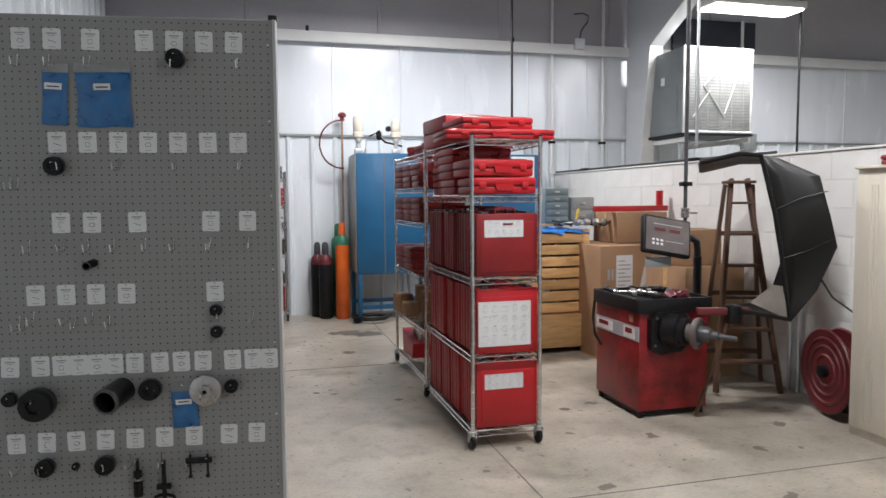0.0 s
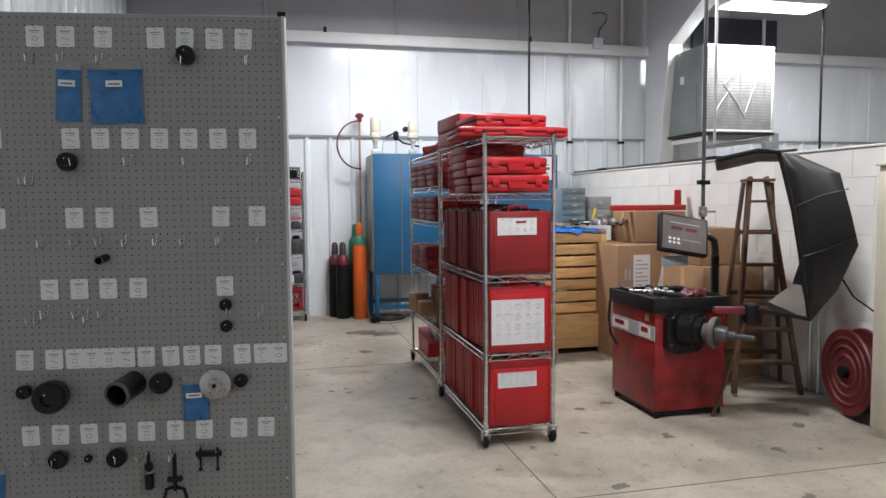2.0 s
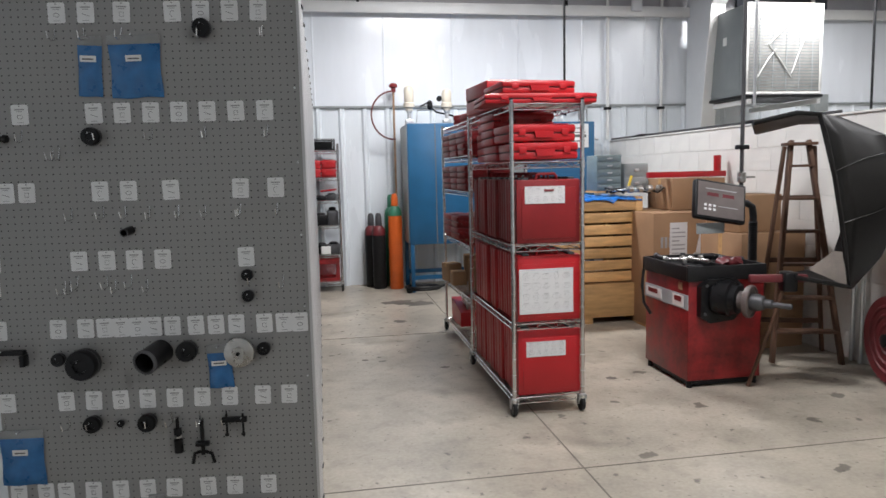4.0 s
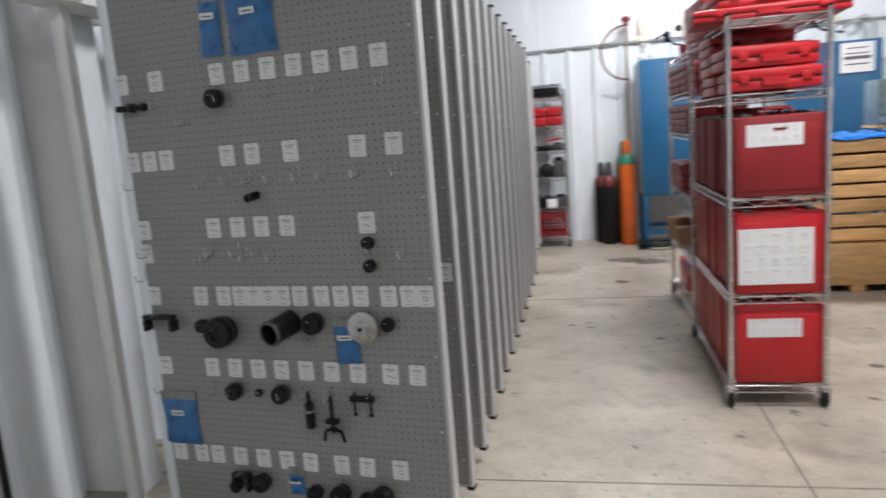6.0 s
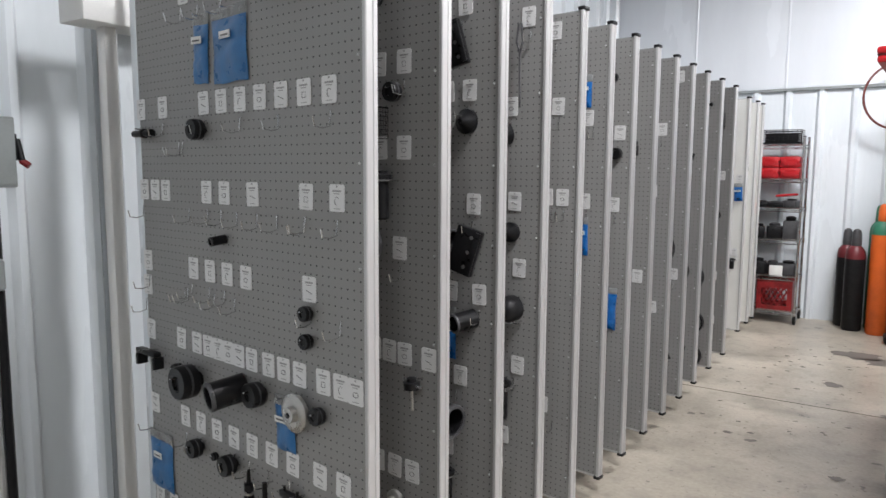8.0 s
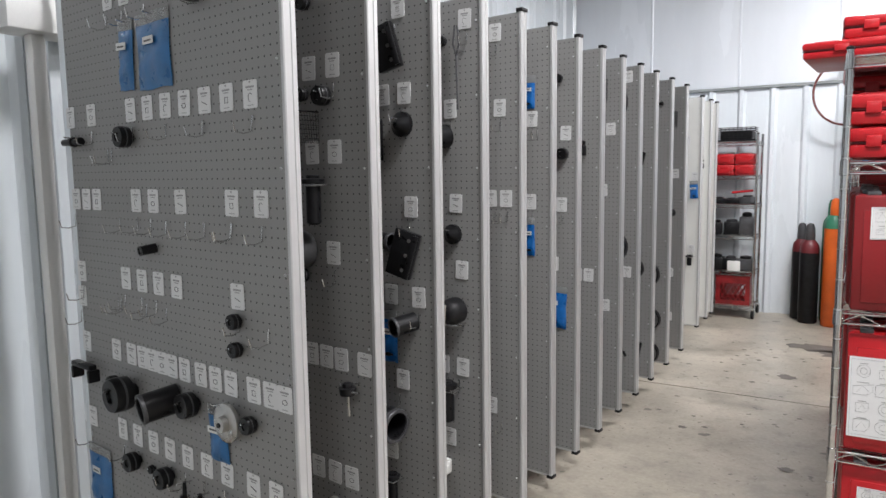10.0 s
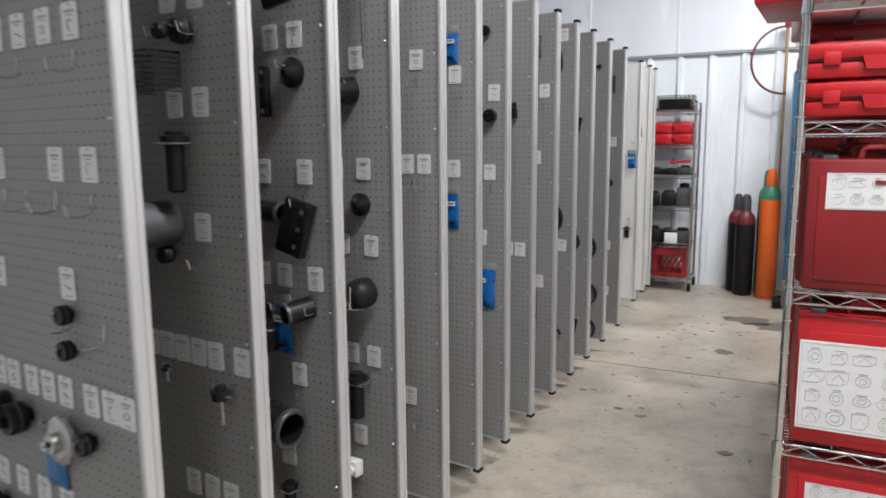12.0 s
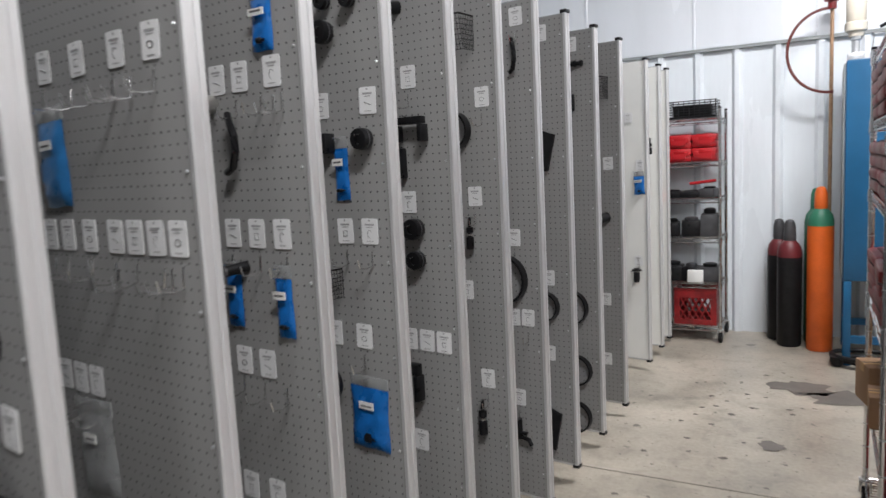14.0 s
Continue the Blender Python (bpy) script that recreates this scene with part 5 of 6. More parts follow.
for i in range(2):
    t = thing("drawer_cabinet", "small grey steel parts drawer cabinet", "cabinet", "drawer cabinets", pose(2.93 + i * 0.29, 4.20, 1.27))
    hh = 0.36 if i == 0 else 0.27
    part("case", box(N(), -0.13, 0.13, -0.14, 0.14, 0, hh, 0.004), "bluegrey" if i != 1 else "greymetal", t)
    for k in range(5 if i == 0 else 2):
        step = hh / (5 if i == 0 else 2)
        part("drawer", box(N(), -0.12, 0.12, -0.15, -0.141, 0.01 + k * step, k * step + step - 0.008, 0.003), "greymetal" if i else "bluegrey", t)
        part("pull", box(N(), -0.025, 0.025, -0.162, -0.1505, k * step + step * 0.4, k * step + step * 0.6, 0.002), "zinc", t)
    part("shelf_board", box(N(), -0.14, 0.14, -0.15, 0.15, -0.02, 0), "wood", t)
jb = thing("cable_heap", "tangled dark cables and fittings on the crate", "cables", "")
r3 = random.Random(12)
for i in range(14):
    x, y = 2.95 + r3.uniform(-0.05, 0.55), 3.75 + r3.uniform(0, 0.3)
    pts = [(x + 0.09 * math.cos(a + i) * r3.uniform(0.6, 1.2), y + 0.08 * math.sin(a + i), 1.25 + r3.uniform(0, 0.05)) for a in (k * 0.7 for k in range(8))]
    part("cable", sweep(N(), pts, 0.008, 6), "black" if i % 3 else "silver", jb)
for i in range(5):
    part("fitting", lathe(N(), [(0.02, -0.03), (0.035, -0.02), (0.035, 0.02), (0.02, 0.03)], "X", (3.0 + i * 0.1, 3.72, 1.29), 12), "grey", jb)
part("yellow_grip", rod(N(), (3.0, 3.78, 1.27), (3.05, 3.80, 1.42), 0.014), "yellow", jb)
rb = thing("red_beam", "red painted steel beam lying across the cartons", "beam", "")
part("beam", box(N(), 3.14, 3.95, 3.62, 3.67, 1.395, 1.45, 0.004), "redbright", rb)
part("upright_end", rod(N(), (3.90, 3.70, 1.40), (3.90, 3.70, 1.60), 0.035), "redbright", rb)

# ---- wheel balancer ----
wb = thing("wheel_balancer", "scuffed red wheel balancer with tool tray and shaft", "machine", "", pose(2.44, 1.61, 0, 0, 0, 0))
bm = box(N(), 0, 0.54, 0, 0.62, 0.05, 0.765, 0.008)
part("cabinet", bm, "redpaint", wb)
part("plinth", box(N(), 0.03, 0.51, 0.03, 0.59, 0.012, 0.05), "black", wb)
for x, y in ((0.03, 0.03), (0.51, 0.03), (0.03, 0.59), (0.51, 0.59)):
    part("foot", rod(N(), (x, y, 0), (x, y, 0.06), 0.02), "blacksteel", wb)
tr = part("tool_tray", box(N(), -0.015, 0.555, -0.015, 0.635, 0.767, 0.79, 0.006), "black", wb, "black moulded tool tray")
for x0, x1, y0, y1 in ((-0.02, 0.56, -0.02, 0.0), (-0.02, 0.56, 0.62, 0.64), (-0.02, 0.0, 0.0, 0.62), (0.54, 0.56, 0.0, 0.62), (0.26, 0.275, 0.0, 0.62)):
    part("tray_rim", box(N(), x0, x1, y0, y1, 0.735, 0.835, 0.006), "black", tr)
part("side_band", box(N(), -0.006, 0.0, 0.0, 0.62, 0.54, 0.64), "silver", wb, "silver maker's band")
part("band_plate", box(N(), -0.009, -0.0065, 0.36, 0.60, 0.555, 0.625), "white", wb)
part("band_mark", box(N(), -0.011, -0.0095, 0.42, 0.56, 0.585, 0.615), "redpaint", wb)
part("band_plate", box(N(), -0.009, -0.0065, 0.05, 0.20, 0.55, 0.63), "white", wb)
part("band_mark", box(N(), -0.011, -0.0095, 0.08, 0.17, 0.585, 0.62), "redpaint", wb)
part("inspection_sticker", box(N(), 0.0 - 0.004, -0.0005, 0.08, 0.13, 0.665, 0.715), "cardboard", wb)
hd = part("spindle_housing", prism(N(), [(0.06, 0.50), (0.13, 0.455), (0.30, 0.47), (0.37, 0.54), (0.37, 0.70), (0.31, 0.75), (0.12, 0.75), (0.06, 0.70)], -0.055, -0.001, "Y"), "blacksteel", wb)
for bx_, bz_ in ((0.09, 0.52), (0.34, 0.54), (0.34, 0.70), (0.10, 0.71)):
    part("bolt", rod(N(), (bx_, -0.064, bz_), (bx_, -0.055, bz_), 0.011, n=6), "darkgrey", hd)
ax = Vector((0.58, -0.81, -0.03)).normalized()
o = Vector((0.22, -0.06, 0.625))


def turned(prof, material, name):
    bm = lathe(N(), prof, "Z", (0, 0, 0), 24)
    bm.transform(Matrix.Translation(o) @ ax.to_track_quat("Z", "Y").to_matrix().to_4x4())
    part(name, bm, material, hd)


turned([(0.10, -0.06), (0.115, -0.04), (0.115, 0.05), (0.095, 0.06), (0.095, 0.10), (0.085, 0.105)], "blacksteel", "drum")
turned([(0.06, 0.10), (0.06, 0.145), (0.10, 0.15), (0.107, 0.16), (0.107, 0.185), (0.095, 0.19), (0.09, 0.178), (0.05, 0.18)], "screen", "flange")
turned([(0.055, 0.178), (0.055, 0.23), (0.042, 0.26), (0.03, 0.265), (0.028, 0.31), (0.018, 0.315), (0.018, 0.42), (0.01, 0.43)], "darkgrey", "shaft")
con = part("console", box(N(), -0.20, 0.20, -0.03, 0.03, -0.15, 0.15, 0.02), "black", wb, "tilted black control console")
con.matrix_basis = pose(0.475, 0.44, 1.235, -18, 10, -4)
part("keypad", box(N(), -0.178, 0.178, -0.0335, -0.0305, -0.128, 0.128), "screen", con, "brown membrane keypad")
for i in range(6):
    part("key_dot", box(N(), -0.13 + (i % 3) * 0.035, -0.11 + (i % 3) * 0.035, -0.0355, -0.034, -0.085 + (i // 3) * 0.03, -0.068 + (i // 3) * 0.03), "card", con)
for i in range(2):
    part("readout", box(N(), -0.11 + i * 0.12, -0.02 + i * 0.12, -0.0355, -0.034, 0.025, 0.05), "maroon", con)
part("caption_bar", box(N(), -0.12, 0.12, -0.0355, -0.034, 0.075, 0.083), "ink_soft", con)
part("caption_bar", box(N(), -0.02, 0.13, -0.0355, -0.034, -0.05, -0.044), "ink_soft", con)
part("rating_plate", box(N(), 0.30, 0.52, 0.43, 0.44, 1.005, 1.085, 0.002), "greymetal", wb)
part("console_arm", sweep(N(), [(0.66, 0.45, 1.22), (0.70, 0.44, 1.22), (0.74, 0.43, 1.19), (0.75, 0.43, 1.12), (0.75, 0.43, 1.08)], 0.026, 10), "black", wb)
bm = N()
for i in range(26):
    lathe(bm, [(0.028, 0.76 + i * 0.0125), (0.036, 0.764 + i * 0.0125), (0.028, 0.771 + i * 0.0125)], "Z", (0.75, 0.43, 0), 12)
part("gaiter", bm, "black", wb, "ribbed black gaiter")
part("arm_post", box(N(), 0.545, 0.80, 0.35, 0.50, 0.45, 0.76, 0.01), "redpaint", wb)
part("hanging_strap", sweep(N(), [(-0.03, 0.6, 0.74), (-0.05, 0.58, 0.62), (-0.05, 0.55, 0.5), (-0.02, 0.5, 0.42)], 0.012, 6), "black", wb)
r4 = random.Random(3)
for i in range(11):
    x, y, a = r4.uniform(0.04, 0.5), r4.uniform(0.08, 0.55), r4.uniform(0, 3.14)
    L = r4.uniform(0.05, 0.12)
    t = thing("hand_tool", "steel hand tool lying in the machine's tray", "tool", "tray tools", pose(2.44 + x, 1.61 + y, 0.795 + r4.uniform(0, 0.03), 0, 0, math.degrees(a)))
    part("shank", lathe(N(), [(0.012, -L), (0.018, -L * 0.7), (0.012, -L * 0.2), (0.012, L * 0.6), (0.022, L * 0.7), (0.022, L)], "X", (0, 0, 0.02), 12), ("grey", "blacksteel", "darkgrey")[i % 3], t)
rg = N()
bmesh.ops.create_icosphere(rg, subdivisions=3, radius=0.07, matrix=Matrix.Translation((2.80, 1.72, 0.84)) @ Matrix.Diagonal((1.3, 1, 0.45, 1)))
for v in rg.verts:
    v.co += 0.03 * noise.noise_vector(v.co * 22)
single("shop_rag", rg, "maroon", "crumpled dark red shop rag on the tray", "rag", "")

# the wheel guard, swung up beside the machine
hg = thing("wheel_guard", "large black moulded wheel guard swung open", "guard", "", pose(3.29, 1.41, 1.225, 0, 0, -15))
A = ((-0.55, 0.53), (-0.29, 0.586), (-0.157, 0.572), (-0.12, 0.443), (-0.056, 0.195), (-0.005, -0.08), (0.03, -0.316), (0.058, -0.50), (-0.26, -0.438))
Bq = ((-0.47, 0.525), (-0.16, 0.575), (0.06, 0.565), (0.345, 0.443), (0.43, 0.16), (0.48, -0.04), (0.35, -0.34), (0.18, -0.55), (-0.17, -0.48))
Cq = ((-0.365, 0.48), (-0.09, 0.542), (0.078, 0.542), (0.152, 0.426), (0.215, 0.162), (0.247, -0.12), (0.183, -0.33), (0.015, -0.46), (-0.09, -0.48))


def shell(dx, i0=0, i1=9):
    bm = N()
    cols = []
    for (a, b, c) in list(zip(A, Bq, Cq))[i0:i1]:
        pa, pb, pc = Vector((a[0], -0.22, a[1])), Vector((b[0], 0.0, b[1])), Vector((c[0], 0.26, c[1]))
        row = []
        for k in range(9):
            f = k / 8
            q = pa.lerp(pb, f * 2) if f <= 0.5 else pb.lerp(pc, f * 2 - 1)
            row.append(bm.verts.new(q + Vector((dx, 0, 0))))
        cols.append(row)
    for r, s in zip(cols, cols[1:]):
        for k in range(8):
            bm.faces.new((r[k], r[k + 1], s[k + 1], s[k]))
    return bm


sh = part("shell", shell(0.0), "hood", hg)
md = sh.modifiers.new("thickness", "SOLIDIFY")
md.thickness, md.offset = 0.008, 0
part("upper_lining", shell(-0.011, 0, 7), "hood", hg)
part("lower_lining", shell(-0.011, 6, 9), "dust", hg, "dusty grey bottom of the guard")
part("front_rim", sweep(N(), [(a[0], -0.222, a[1]) for a in A], 0.016, 8), "hood", hg)
part("crease", sweep(N(), [(-0.06, -0.22, 0.22), (0.18, -0.11, 0.30), (0.40, -0.01, 0.34)], 0.004, 6), "hood", hg)
part("crease", sweep(N(), [(0.0, -0.22, -0.10), (0.24, -0.11, -0.05), (0.46, -0.01, 0.02)], 0.006, 6), "hood", hg)
part("pivot_arm", box(N(), -0.50, -0.14, -0.10, -0.05, -0.49, -0.44, 0.008), "maroon", hg)
part("strut", sweep(N(), [(-0.27, -0.07, -0.50), (-0.34, -0.03, -0.80), (-0.46, 0.02, -1.215)], 0.013, 8), "oldwood", hg)
part("pivot_block", box(N(), -0.30, -0.21, -0.13, -0.02, -0.55, -0.42, 0.015), "blacksteel", hg)

# ---- wooden step ladder against the block wall ----
ld = thing("step_ladder", "old brown wooden step ladder leaning at the block wall", "ladder", "", pose(3.56, 1.90, 0, 0, 0, -20) @ Matrix.Diagonal((0.95, 1.0, 0.91, 1)))
for sx in (-1, 1):
    bm = N()
    rot = pose(0, 0, 0, -10, -6 * sx, 0)
    bx0 = sx * 0.16
    box(bm, bx0 - 0.016, bx0 + 0.016, 0.12, 0.185, 0.0, 1.86, 0.004, rot)
    part("front_rail", bm, "oldwood", ld)
    bm = N()
    box(bm, sx * 0.19 - 0.014, sx * 0.19 + 0.014, 0.36, 0.40, 0.0, 1.80, 0.004, pose(0, 0, 0, 4, -5 * sx, 0))
    part("back_rail", bm, "oldwood", ld)
for i in range(6):
    z = 0.28 + i * 0.27
    w = 0.255 - 0.105 * z
    y = 0.155 + (z - 0.93) * 0.176
    part("tread", box(N(), -w, w, y - 0.05, y + 0.05, z - 0.011, z + 0.011, 0.003), "oldwood", ld)
    if i % 2 == 0:
        part("back_bar", box(N(), -w - 0.02, w + 0.02, 0.375 - (z - 0.9) * 0.07, 0.395 - (z - 0.9) * 0.07, z - 0.02, z + 0.02), "oldwood", ld)
part("cap_board", box(N(), -0.11, 0.11, 0.22, 0.42, 1.80, 1.825, 0.004), "oldwood", ld)

# ---- locker, reel, wall pipes ----
lk = thing("steel_locker", "cream painted steel locker with ribbed doors", "locker", "", pose(3.58, -0.30, 0))
part("carcass", box(N(), 0.022, 0.40, 0.0, 1.28, 0.0, 1.70, 0.004), "cream", lk)
for i in range(2):
    d = part("door", box(N(), 0.0, 0.0215, 0.01 + i * 0.635, 0.635 + i * 0.635, 0.06, 1.66, 0.004), "cream", lk)
    for k in range(2):
        y = 0.16 + k * 0.34 + i * 0.635
        for q in (-0.022, 0.0, 0.022):
            part("rib", box(N(), -0.005, 0.0, y + q - 0.006, y + q + 0.006, 0.12, 1.60, 0.002), "cream", d)
    part("door_handle", box(N(), -0.03, 0.0, 0.06 + i * 0.02 + (0.50 if i else 0), 0.08 + (0.52 if i else 0), 0.9, 1.02, 0.004), "zinc", d)
part("top_lip", box(N(), -0.008, 0.405, -0.005, 1.285, 1.70, 1.72, 0.004), "cream", lk)
rbx = flat_case(0.26, 0.30, 0.06, "redpaint", "dark red metal case lying on the locker")
rbx.matrix_basis = pose(3.78, 0.72, 1.722, 0, 0, 90)
rl = thing("hose_reel", "dark red steel hose reel standing by the wall", "hose reel", "", pose(3.78, 1.30, 0.32, 0, 0, -12) @ Matrix.Diagonal((0.88, 0.88, 0.888, 1)))
for x in (-0.07, 0.07):
    part("flange", lathe(N(), [(0.05, x - 0.004), (0.30, x - 0.006), (0.325, x - 0.014), (0.335, x), (0.325, x + 0.014), (0.30, x + 0.006), (0.05, x + 0.004)], "X", (0, 0, 0), 36), "maroon", rl)
part("coiled_hose", lathe(N(), [(0.05, -0.06), (0.22, -0.055), (0.24, 0.0), (0.22, 0.055), (0.05, 0.06)], "X", (0, 0, 0), 28), "hose", rl)
for q in (0.12, 0.19, 0.255):
    part("pressed_ring", lathe(N(), [(q - 0.016, -0.0745), (q - 0.006, -0.086), (q + 0.006, -0.086), (q + 0.016, -0.0745)], "X", (0, 0, 0), 32, False), "maroon", rl)
part("hub", lathe(N(), [(0.03, -0.13), (0.05, -0.12), (0.05, 0.12), (0.03, 0.13)], "X", (0, 0, 0), 16), "blacksteel", rl)
for x in (0.12,):
    for y in (-0.22, 0.22):
        part("stand_leg", rod(N(), (x, 0, 0), (x, y, -0.36), 0.013, n=8), "maroon", rl)


def conduit(pts, r, material, label, boxes=(), group="conduits"):
    t = thing("conduit", label, "pipe", group)
    part("pipe", sweep(N(), pts, r, 8), material, t)
    for x, y, z in boxes:
        part("clamp", box(N(), x - 0.045, x + 0.045, y - 0.03, y + 0.03, z - 0.018, z + 0.018, 0.004), "blacksteel", t)
    return t


Y9 = Y1 - 0.07
conduit([(2.98, 5.5, 2.36), (2.98, 5.5, ZC)], 0.014, "black", "black vertical pipe dropping from the roof")
conduit([(4.05, Y9, 1.9), (4.05, Y9, ZC)], 0.022, "white", "white painted wall conduit", ((4.05, Y9, 2.33), (4.05, Y9, 3.68)))
conduit([(4.85, Y9, 1.9), (4.85, Y9, ZC)], 0.022, "white", "white painted wall conduit", ((4.85, Y9, 2.33), (4.85, Y9, 3.68)))
conduit([(3.42, 6.7, 2.30), (3.55, 6.7, 2.36), (3.62, 6.7, 2.30), (3.64, 6.7, 1.95), (3.80, 6.7, 1.88)], 0.016, "zinc", "bent galvanised pipes beside the tank")
conduit([(3.50, 6.72, 2.36), (3.66, 6.72, 2.42), (3.74, 6.72, 2.34), (3.76, 6.72, 1.95), (3.9, 6.7, 1.9)], 0.016, "zinc", "bent galvanised pipes beside the tank")
pd = conduit([(3.34, 2.43, 1.24), (3.34, 2.43, ZC)], 0.016, "darkgrey", "dark steel air drop pipe with valve", ((3.34, 2.43, 1.64),))
part("valve", lathe(N(), [(0.022, 1.36), (0.034, 1.37), (0.034, 1.44), (0.02, 1.45)], "Z", (3.34, 2.43, 0), 12), "grey", pd)
part("valve_lever", box(N(), 3.30, 3.44, 2.40, 2.42, 1.395, 1.41, 0.003), "zinc", pd)
conduit([(3.47, 2.48, 1.95), (3.47, 2.48, ZC)], 0.012, "zinc", "bright steel air line")
conduit([(3.98, 1.95, 0.0), (3.98, 1.95, 1.3)], 0.016, "zinc", "galvanised conduit on the block wall")
conduit([(3.98, 1.86, 0.0), (3.98, 1.86, 1.3)], 0.016, "zinc", "galvanised conduit on the block wall")
jx = thing("junction_box", "grey steel junction box on the block wall", "electrical box", "", pose(3.965, 1.90, 1.38))
part("box", box(N(), -0.05, 0.04, -0.1, 0.1, -0.1, 0.1, 0.004), "greymetal", jx)
conduit([(3.96, 1.66, 0.95), (3.94, 1.50, 0.8), (3.93, 1.30, 0.72)], 0.007, "black", "black flexible cable on the block wall")
conduit([(6.9, 5.2, 1.9), (6.9, 5.2, ZC)], 0.016, "black", "black vertical pipe in the next bay")
conduit([(7.35, Y9, 2.4), (7.35, Y9, 4.0)], 0.014, "white", "thin white wall conduit")
eb = thing("junction_box", "grey steel junction box on the far wall", "electrical box", "", pose(7.35, Y9 - 0.02, 2.38))
part("box", box(N(), -0.11, 0.11, -0.05, 0.05, -0.12, 0.12, 0.006), "greymetal", eb)

gb = thing("junction_box", "grey steel box on the beam with a loose cable", "electrical box", "", pose(4.42, Y1 - 0.185, 3.70))
part("box", box(N(), -0.07, 0.07, -0.03, 0.02, -0.07, 0.08, 0.005), "wall_dull", gb)
part("cable", sweep(N(), [(0, -0.01, 0.08), (0.02, -0.02, 0.20), (0.11, -0.03, 0.31), (0.12, -0.03, 0.40), (0.04, -0.03, 0.43), (-0.10, -0.03, 0.41)], 0.010, 6), "pipe", gb)

# ---- air handling unit over the next bay ----
ac = thing("air_unit", "grey air handling unit wrapped in clear plastic on its coil face", "air conditioner", "", pose(5.24, 5.34, 2.36))
part("case", box(N(), 0.0, 1.04, 0.01, 0.76, 0.0, 1.09, 0.008), "acgrey", ac)
part("coil_frame", box(N(), 0.0, 1.04, -0.012, 0.009, 0.0, 1.09, 0.004), "greymetal", ac)
part("film", box(N(), 0.03, 1.01, -0.020, -0.0125, 0.03, 1.06, 0.003), "film", ac, "crinkled clear plastic wrap over the coil")
for i in range(26):
    part("coil_fin", box(N(), 0.04, 1.0, -0.0225, -0.0205, 0.05 + i * 0.0385, 0.062 + i * 0.0385), "acgrey", ac)
for x0, x1, z0, z1 in ((0.0, 1.04, 1.055, 1.10), (0.0, 1.04, 0.0, 0.03), (0.0, 0.03, 0.03, 1.055), (1.01, 1.04, 0.03, 1.055)):
    part("wrap_edge", box(N(), x0, x1, -0.026, -0.0125, z0, z1, 0.004), "crease", ac, "folded edge of the clear wrap")
for i in range(5):
    part("coil_rib", box(N(), 0.18 + i * 0.18, 0.19 + i * 0.18, -0.0265, -0.0228, 0.04, 1.05), "greymetal", ac)
for p, q in (((0.3, 0.6), (0.75, 1.0)), ((0.3, 0.6), (0.62, 0.2)), ((0.62, 0.25), (0.8, 0.7)), ((0.15, 0.2), (0.4, 0.55))):
    part("film_crease", sweep(N(), [(p[0], -0.024, p[1]), ((p[0] + q[0]) / 2, -0.03, (p[1] + q[1]) / 2 + 0.02), (q[0], -0.024, q[1])], 0.007, 5), "crease", ac)
part("side_door", box(N(), -0.006, -0.0005, 0.10, 0.70, 0.08, 0.62, 0.004), "acgrey", ac)
part("side_plate", box(N(), -0.006, -0.0005, 0.40, 0.48, 0.66, 0.76), "white", ac)
part("drip_tray", box(N(), -0.02, 1.06, -0.03, 0.78, -0.035, -0.001, 0.004), "black", ac)
for x in (0.05, 1.0):
    part("bracket_arm", box(N(), x, x + 0.05, 0.0, 1.42, -0.11, -0.051), "steel_white", ac)

# ---- switch gear on the west wall ----
xw = X0 + 0.045
sw = thing("safety_switch", "grey fused safety switch with red lever on conduit", "electrical box", "", pose(xw, -0.15, 1.59))
part("enclosure", box(N(), 0.0, 0.11, -0.115, 0.115, -0.13, 0.13, 0.006), "greymetal", sw)
part("door_edge", box(N(), 0.1105, 0.116, -0.105, 0.105, -0.12, 0.12, 0.003), "greymetal", sw)
part("warning_label", box(N(), 0.1165, 0.118, -0.026, 0.034, -0.065, 0.075), "ink", sw)
part("label_text", box(N(), 0.1185, 0.12, -0.02, 0.028, -0.035, 0.008), "card", sw)
for q in (-0.028, -0.014):
    part("label_line", box(N(), 0.1205, 0.121, -0.016, 0.02, q, q + 0.006), "ink_soft", sw)
part("label_head", box(N(), 0.1185, 0.12, -0.02, 0.028, 0.048, 0.066), "green", sw)
part("label_bar", box(N(), 0.1185, 0.12, -0.015, 0.022, 0.016, 0.034), "redpaint", sw)
part("label_foot", box(N(), 0.1185, 0.12, -0.016, 0.022, -0.057, -0.046), "card", sw)
part("lever_plate", box(N(), 0.03, 0.08, 0.1155, 0.135, -0.03, 0.07, 0.004), "black", sw)
part("lever_arm", rod(N(), (0.055, 0.145, 0.05), (0.075, 0.15, -0.03), 0.012), "black", sw)
part("lever", rod(N(), (0.07, 0.15, -0.03), (0.09, 0.168, -0.05), 0.013), "redpaint", sw, "red switch lever grip")
ol = thing("outlet_box", "grey metal box with a white duplex outlet", "outlet", "", pose(xw, -0.14, 1.13))
part("box", box(N(), 0.0, 0.06, -0.06, 0.06, -0.06, 0.06, 0.004), "zinc", ol)
part("cover_plate", box(N(), 0.0605, 0.066, -0.058, 0.058, -0.055, 0.055, 0.006), "greymetal", ol)
for dy in (-0.02, 0.02):
    s = part("socket", rod(N(), (0.066, dy, 0), (0.069, dy, 0), 0.015, n=16), "white", ol)
    for q in (-0.005, 0.005):
        part("slot", box(N(), 0.069, 0.0695, dy + q - 0.001, dy + q + 0.001, -0.003, 0.006), "ink", s)
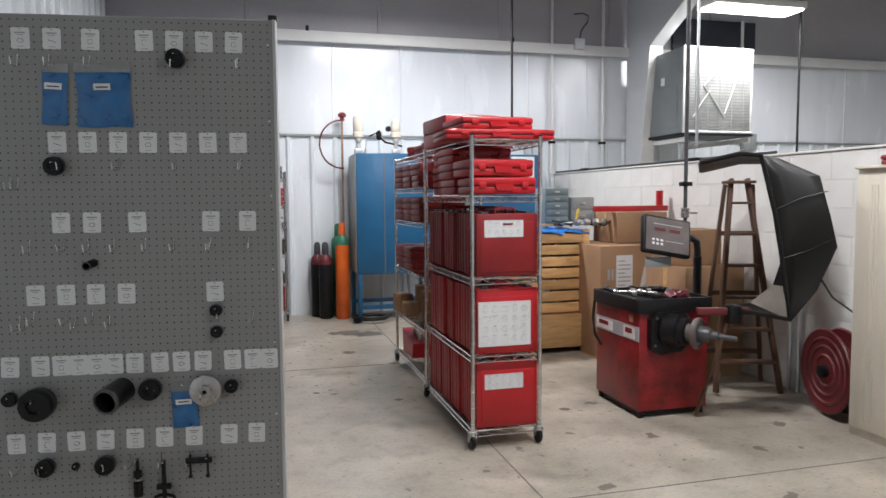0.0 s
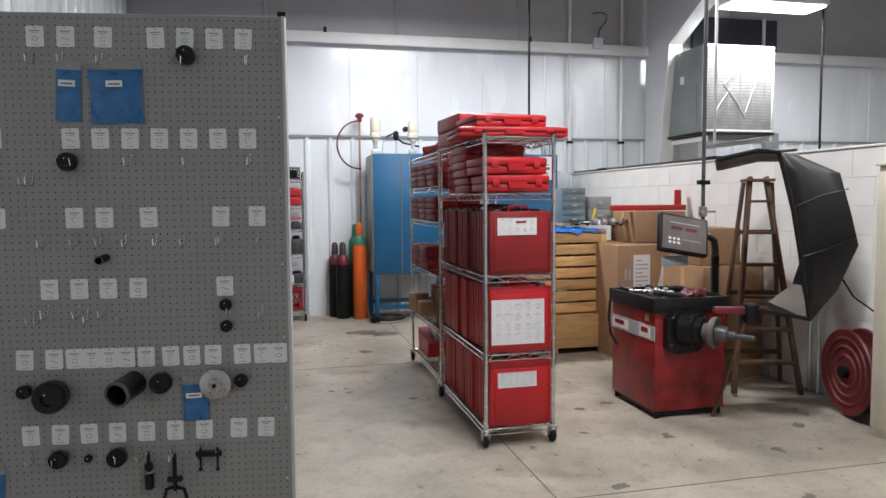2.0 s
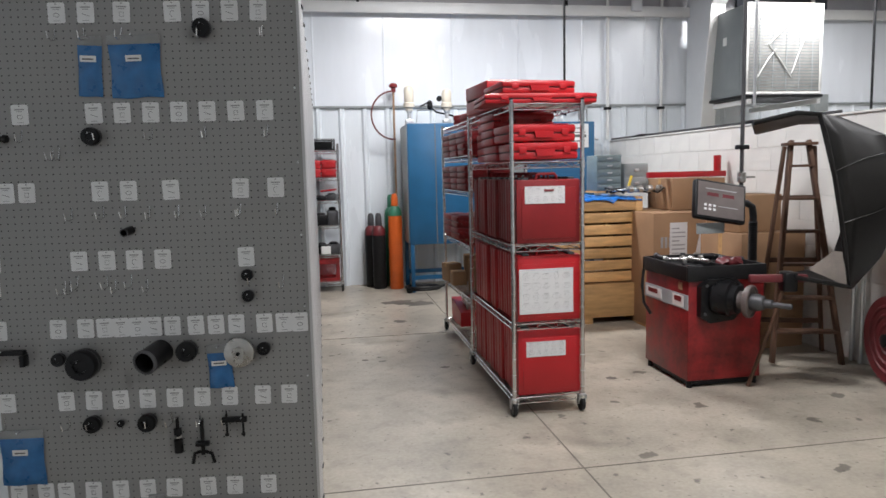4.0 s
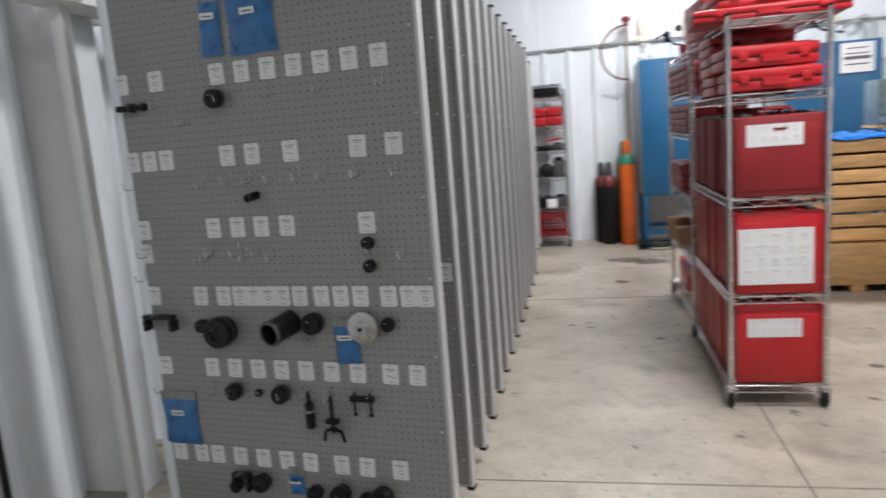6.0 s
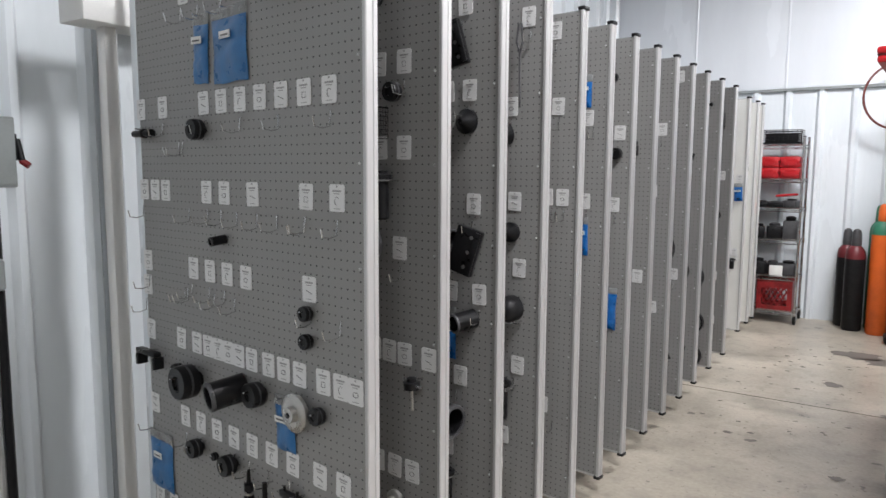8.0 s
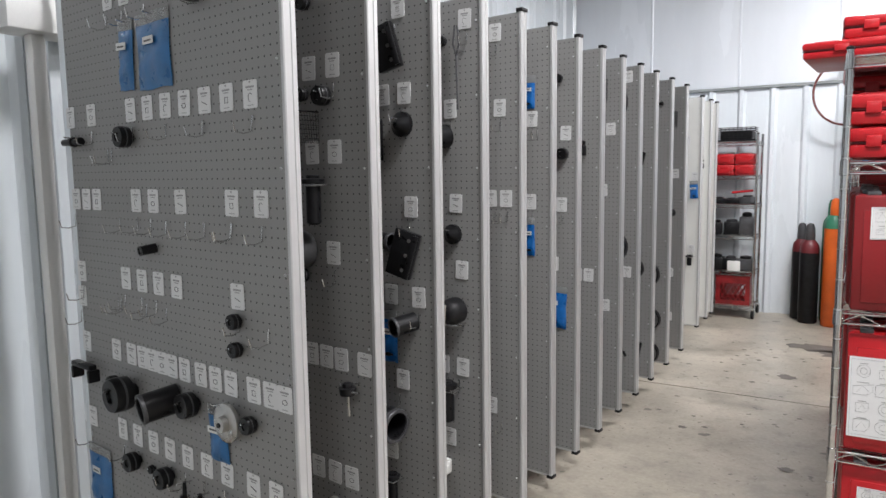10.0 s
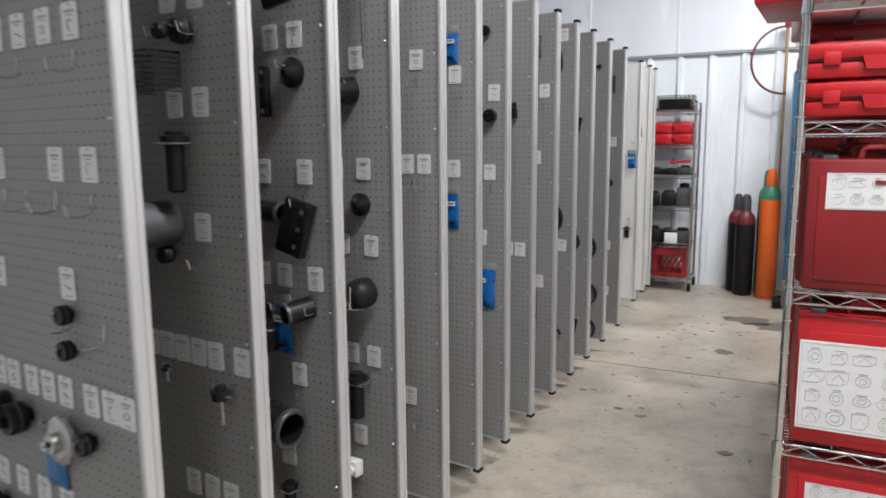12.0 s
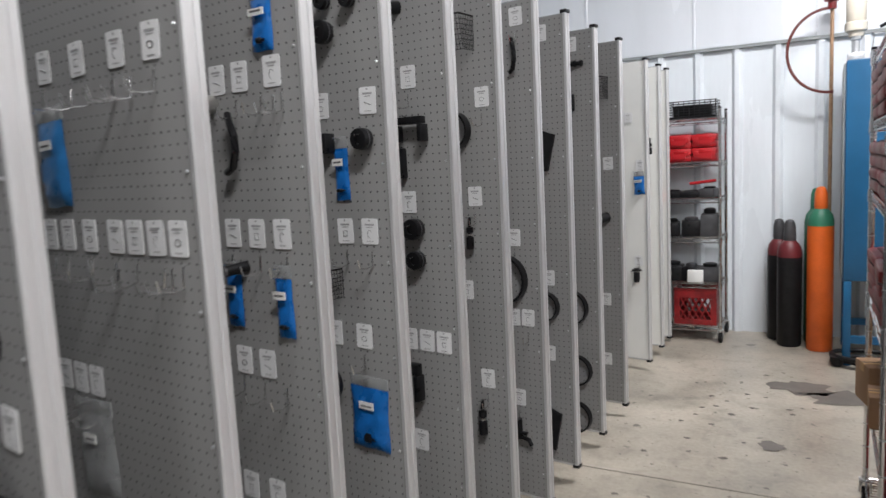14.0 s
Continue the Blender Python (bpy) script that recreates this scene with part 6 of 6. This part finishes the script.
conduit([(xw + 0.03, -0.15, 1.72), (xw + 0.03, -0.18, 2.0), (xw + 0.03, -0.2, 3.6)], 0.011, "zinc", "galvanised conduit rising from the switch")
conduit([(xw + 0.03, -0.42, 3.6), (xw + 0.03, -0.38, 1.52), (xw + 0.03, -0.34, 1.44), (xw + 0.03, -0.24, 1.32), (xw + 0.03, -0.18, 1.19)], 0.011, "zinc", "galvanised conduit bent towards the outlet box")
conduit([(xw + 0.03, -0.20, 1.13), (xw + 0.03, -1.5, 1.10)], 0.011, "zinc", "galvanised conduit running level along the wall")
conduit([(xw + 0.02, -0.12, 1.07), (xw + 0.02, -0.12, 0.02)], 0.016, "zinc", "galvanised conduit down to the floor")
conduit([(xw + 0.02, -0.085, 1.46), (xw + 0.02, -0.085, 0.02)], 0.018, "black", "black cable down the wall")
conduit([(xw + 0.012, -0.245, 1.73), (xw + 0.012, -0.255, 3.6)], 0.018, "black", "black cable rising behind the switch")
for cy, cz in ((-0.385, 1.46), (-0.20, 1.95)):
    t = thing("pipe_clamp", "small dark strap clamp holding a conduit", "clamp", "conduit clamps", pose(xw, cy, cz))
    part("strap", box(N(), -0.004, 0.046, -0.016, 0.016, -0.012, 0.012, 0.004), "zinc", t)
    part("screw", rod(N(), (0.02, -0.045, 0), (0.02, -0.017, 0), 0.008, n=8), "blacksteel", t)
pn = thing("paper_sleeve", "crinkled clear sleeve with papers hung on the wall", "document", "", pose(xw, -0.17, 1.74, 0, 0, 0))
bm = N()
vs = [[bm.verts.new((0.012 + 0.012 * noise.noise((i * 0.7, j * 0.5, 1)), -0.11 + 0.22 * i / 8, 0.29 * j / 10)) for j in range(11)] for i in range(9)]
for i in range(8):
    for j in range(10):
        bm.faces.new((vs[i][j], vs[i + 1][j], vs[i + 1][j + 1], vs[i][j + 1]))
pp = part("sleeve", bm, "sleeve_film", pn)
pp.modifiers.new("thickness", "SOLIDIFY").thickness = 0.003

# ---- blocks of the partition, course by course ----
bl = bpy.data.meshes.new("block")
bm = box(N(), -0.004, 0.0, -0.1998, 0.1998, -0.1017, 0.1017, 0.0022)
bm.to_mesh(bl)
bm.free()
bl.materials.append(M["blockpaint"])
for c in range(9):
    y = -1.4 + (0.2 if c % 2 else 0.0)
    while y + 0.2 < 6.55:
        ob = new("block", bl)
        ob.parent = bw
        ob.location = (4.0085, y, 0.11 + c * 0.2055)
        y += 0.402
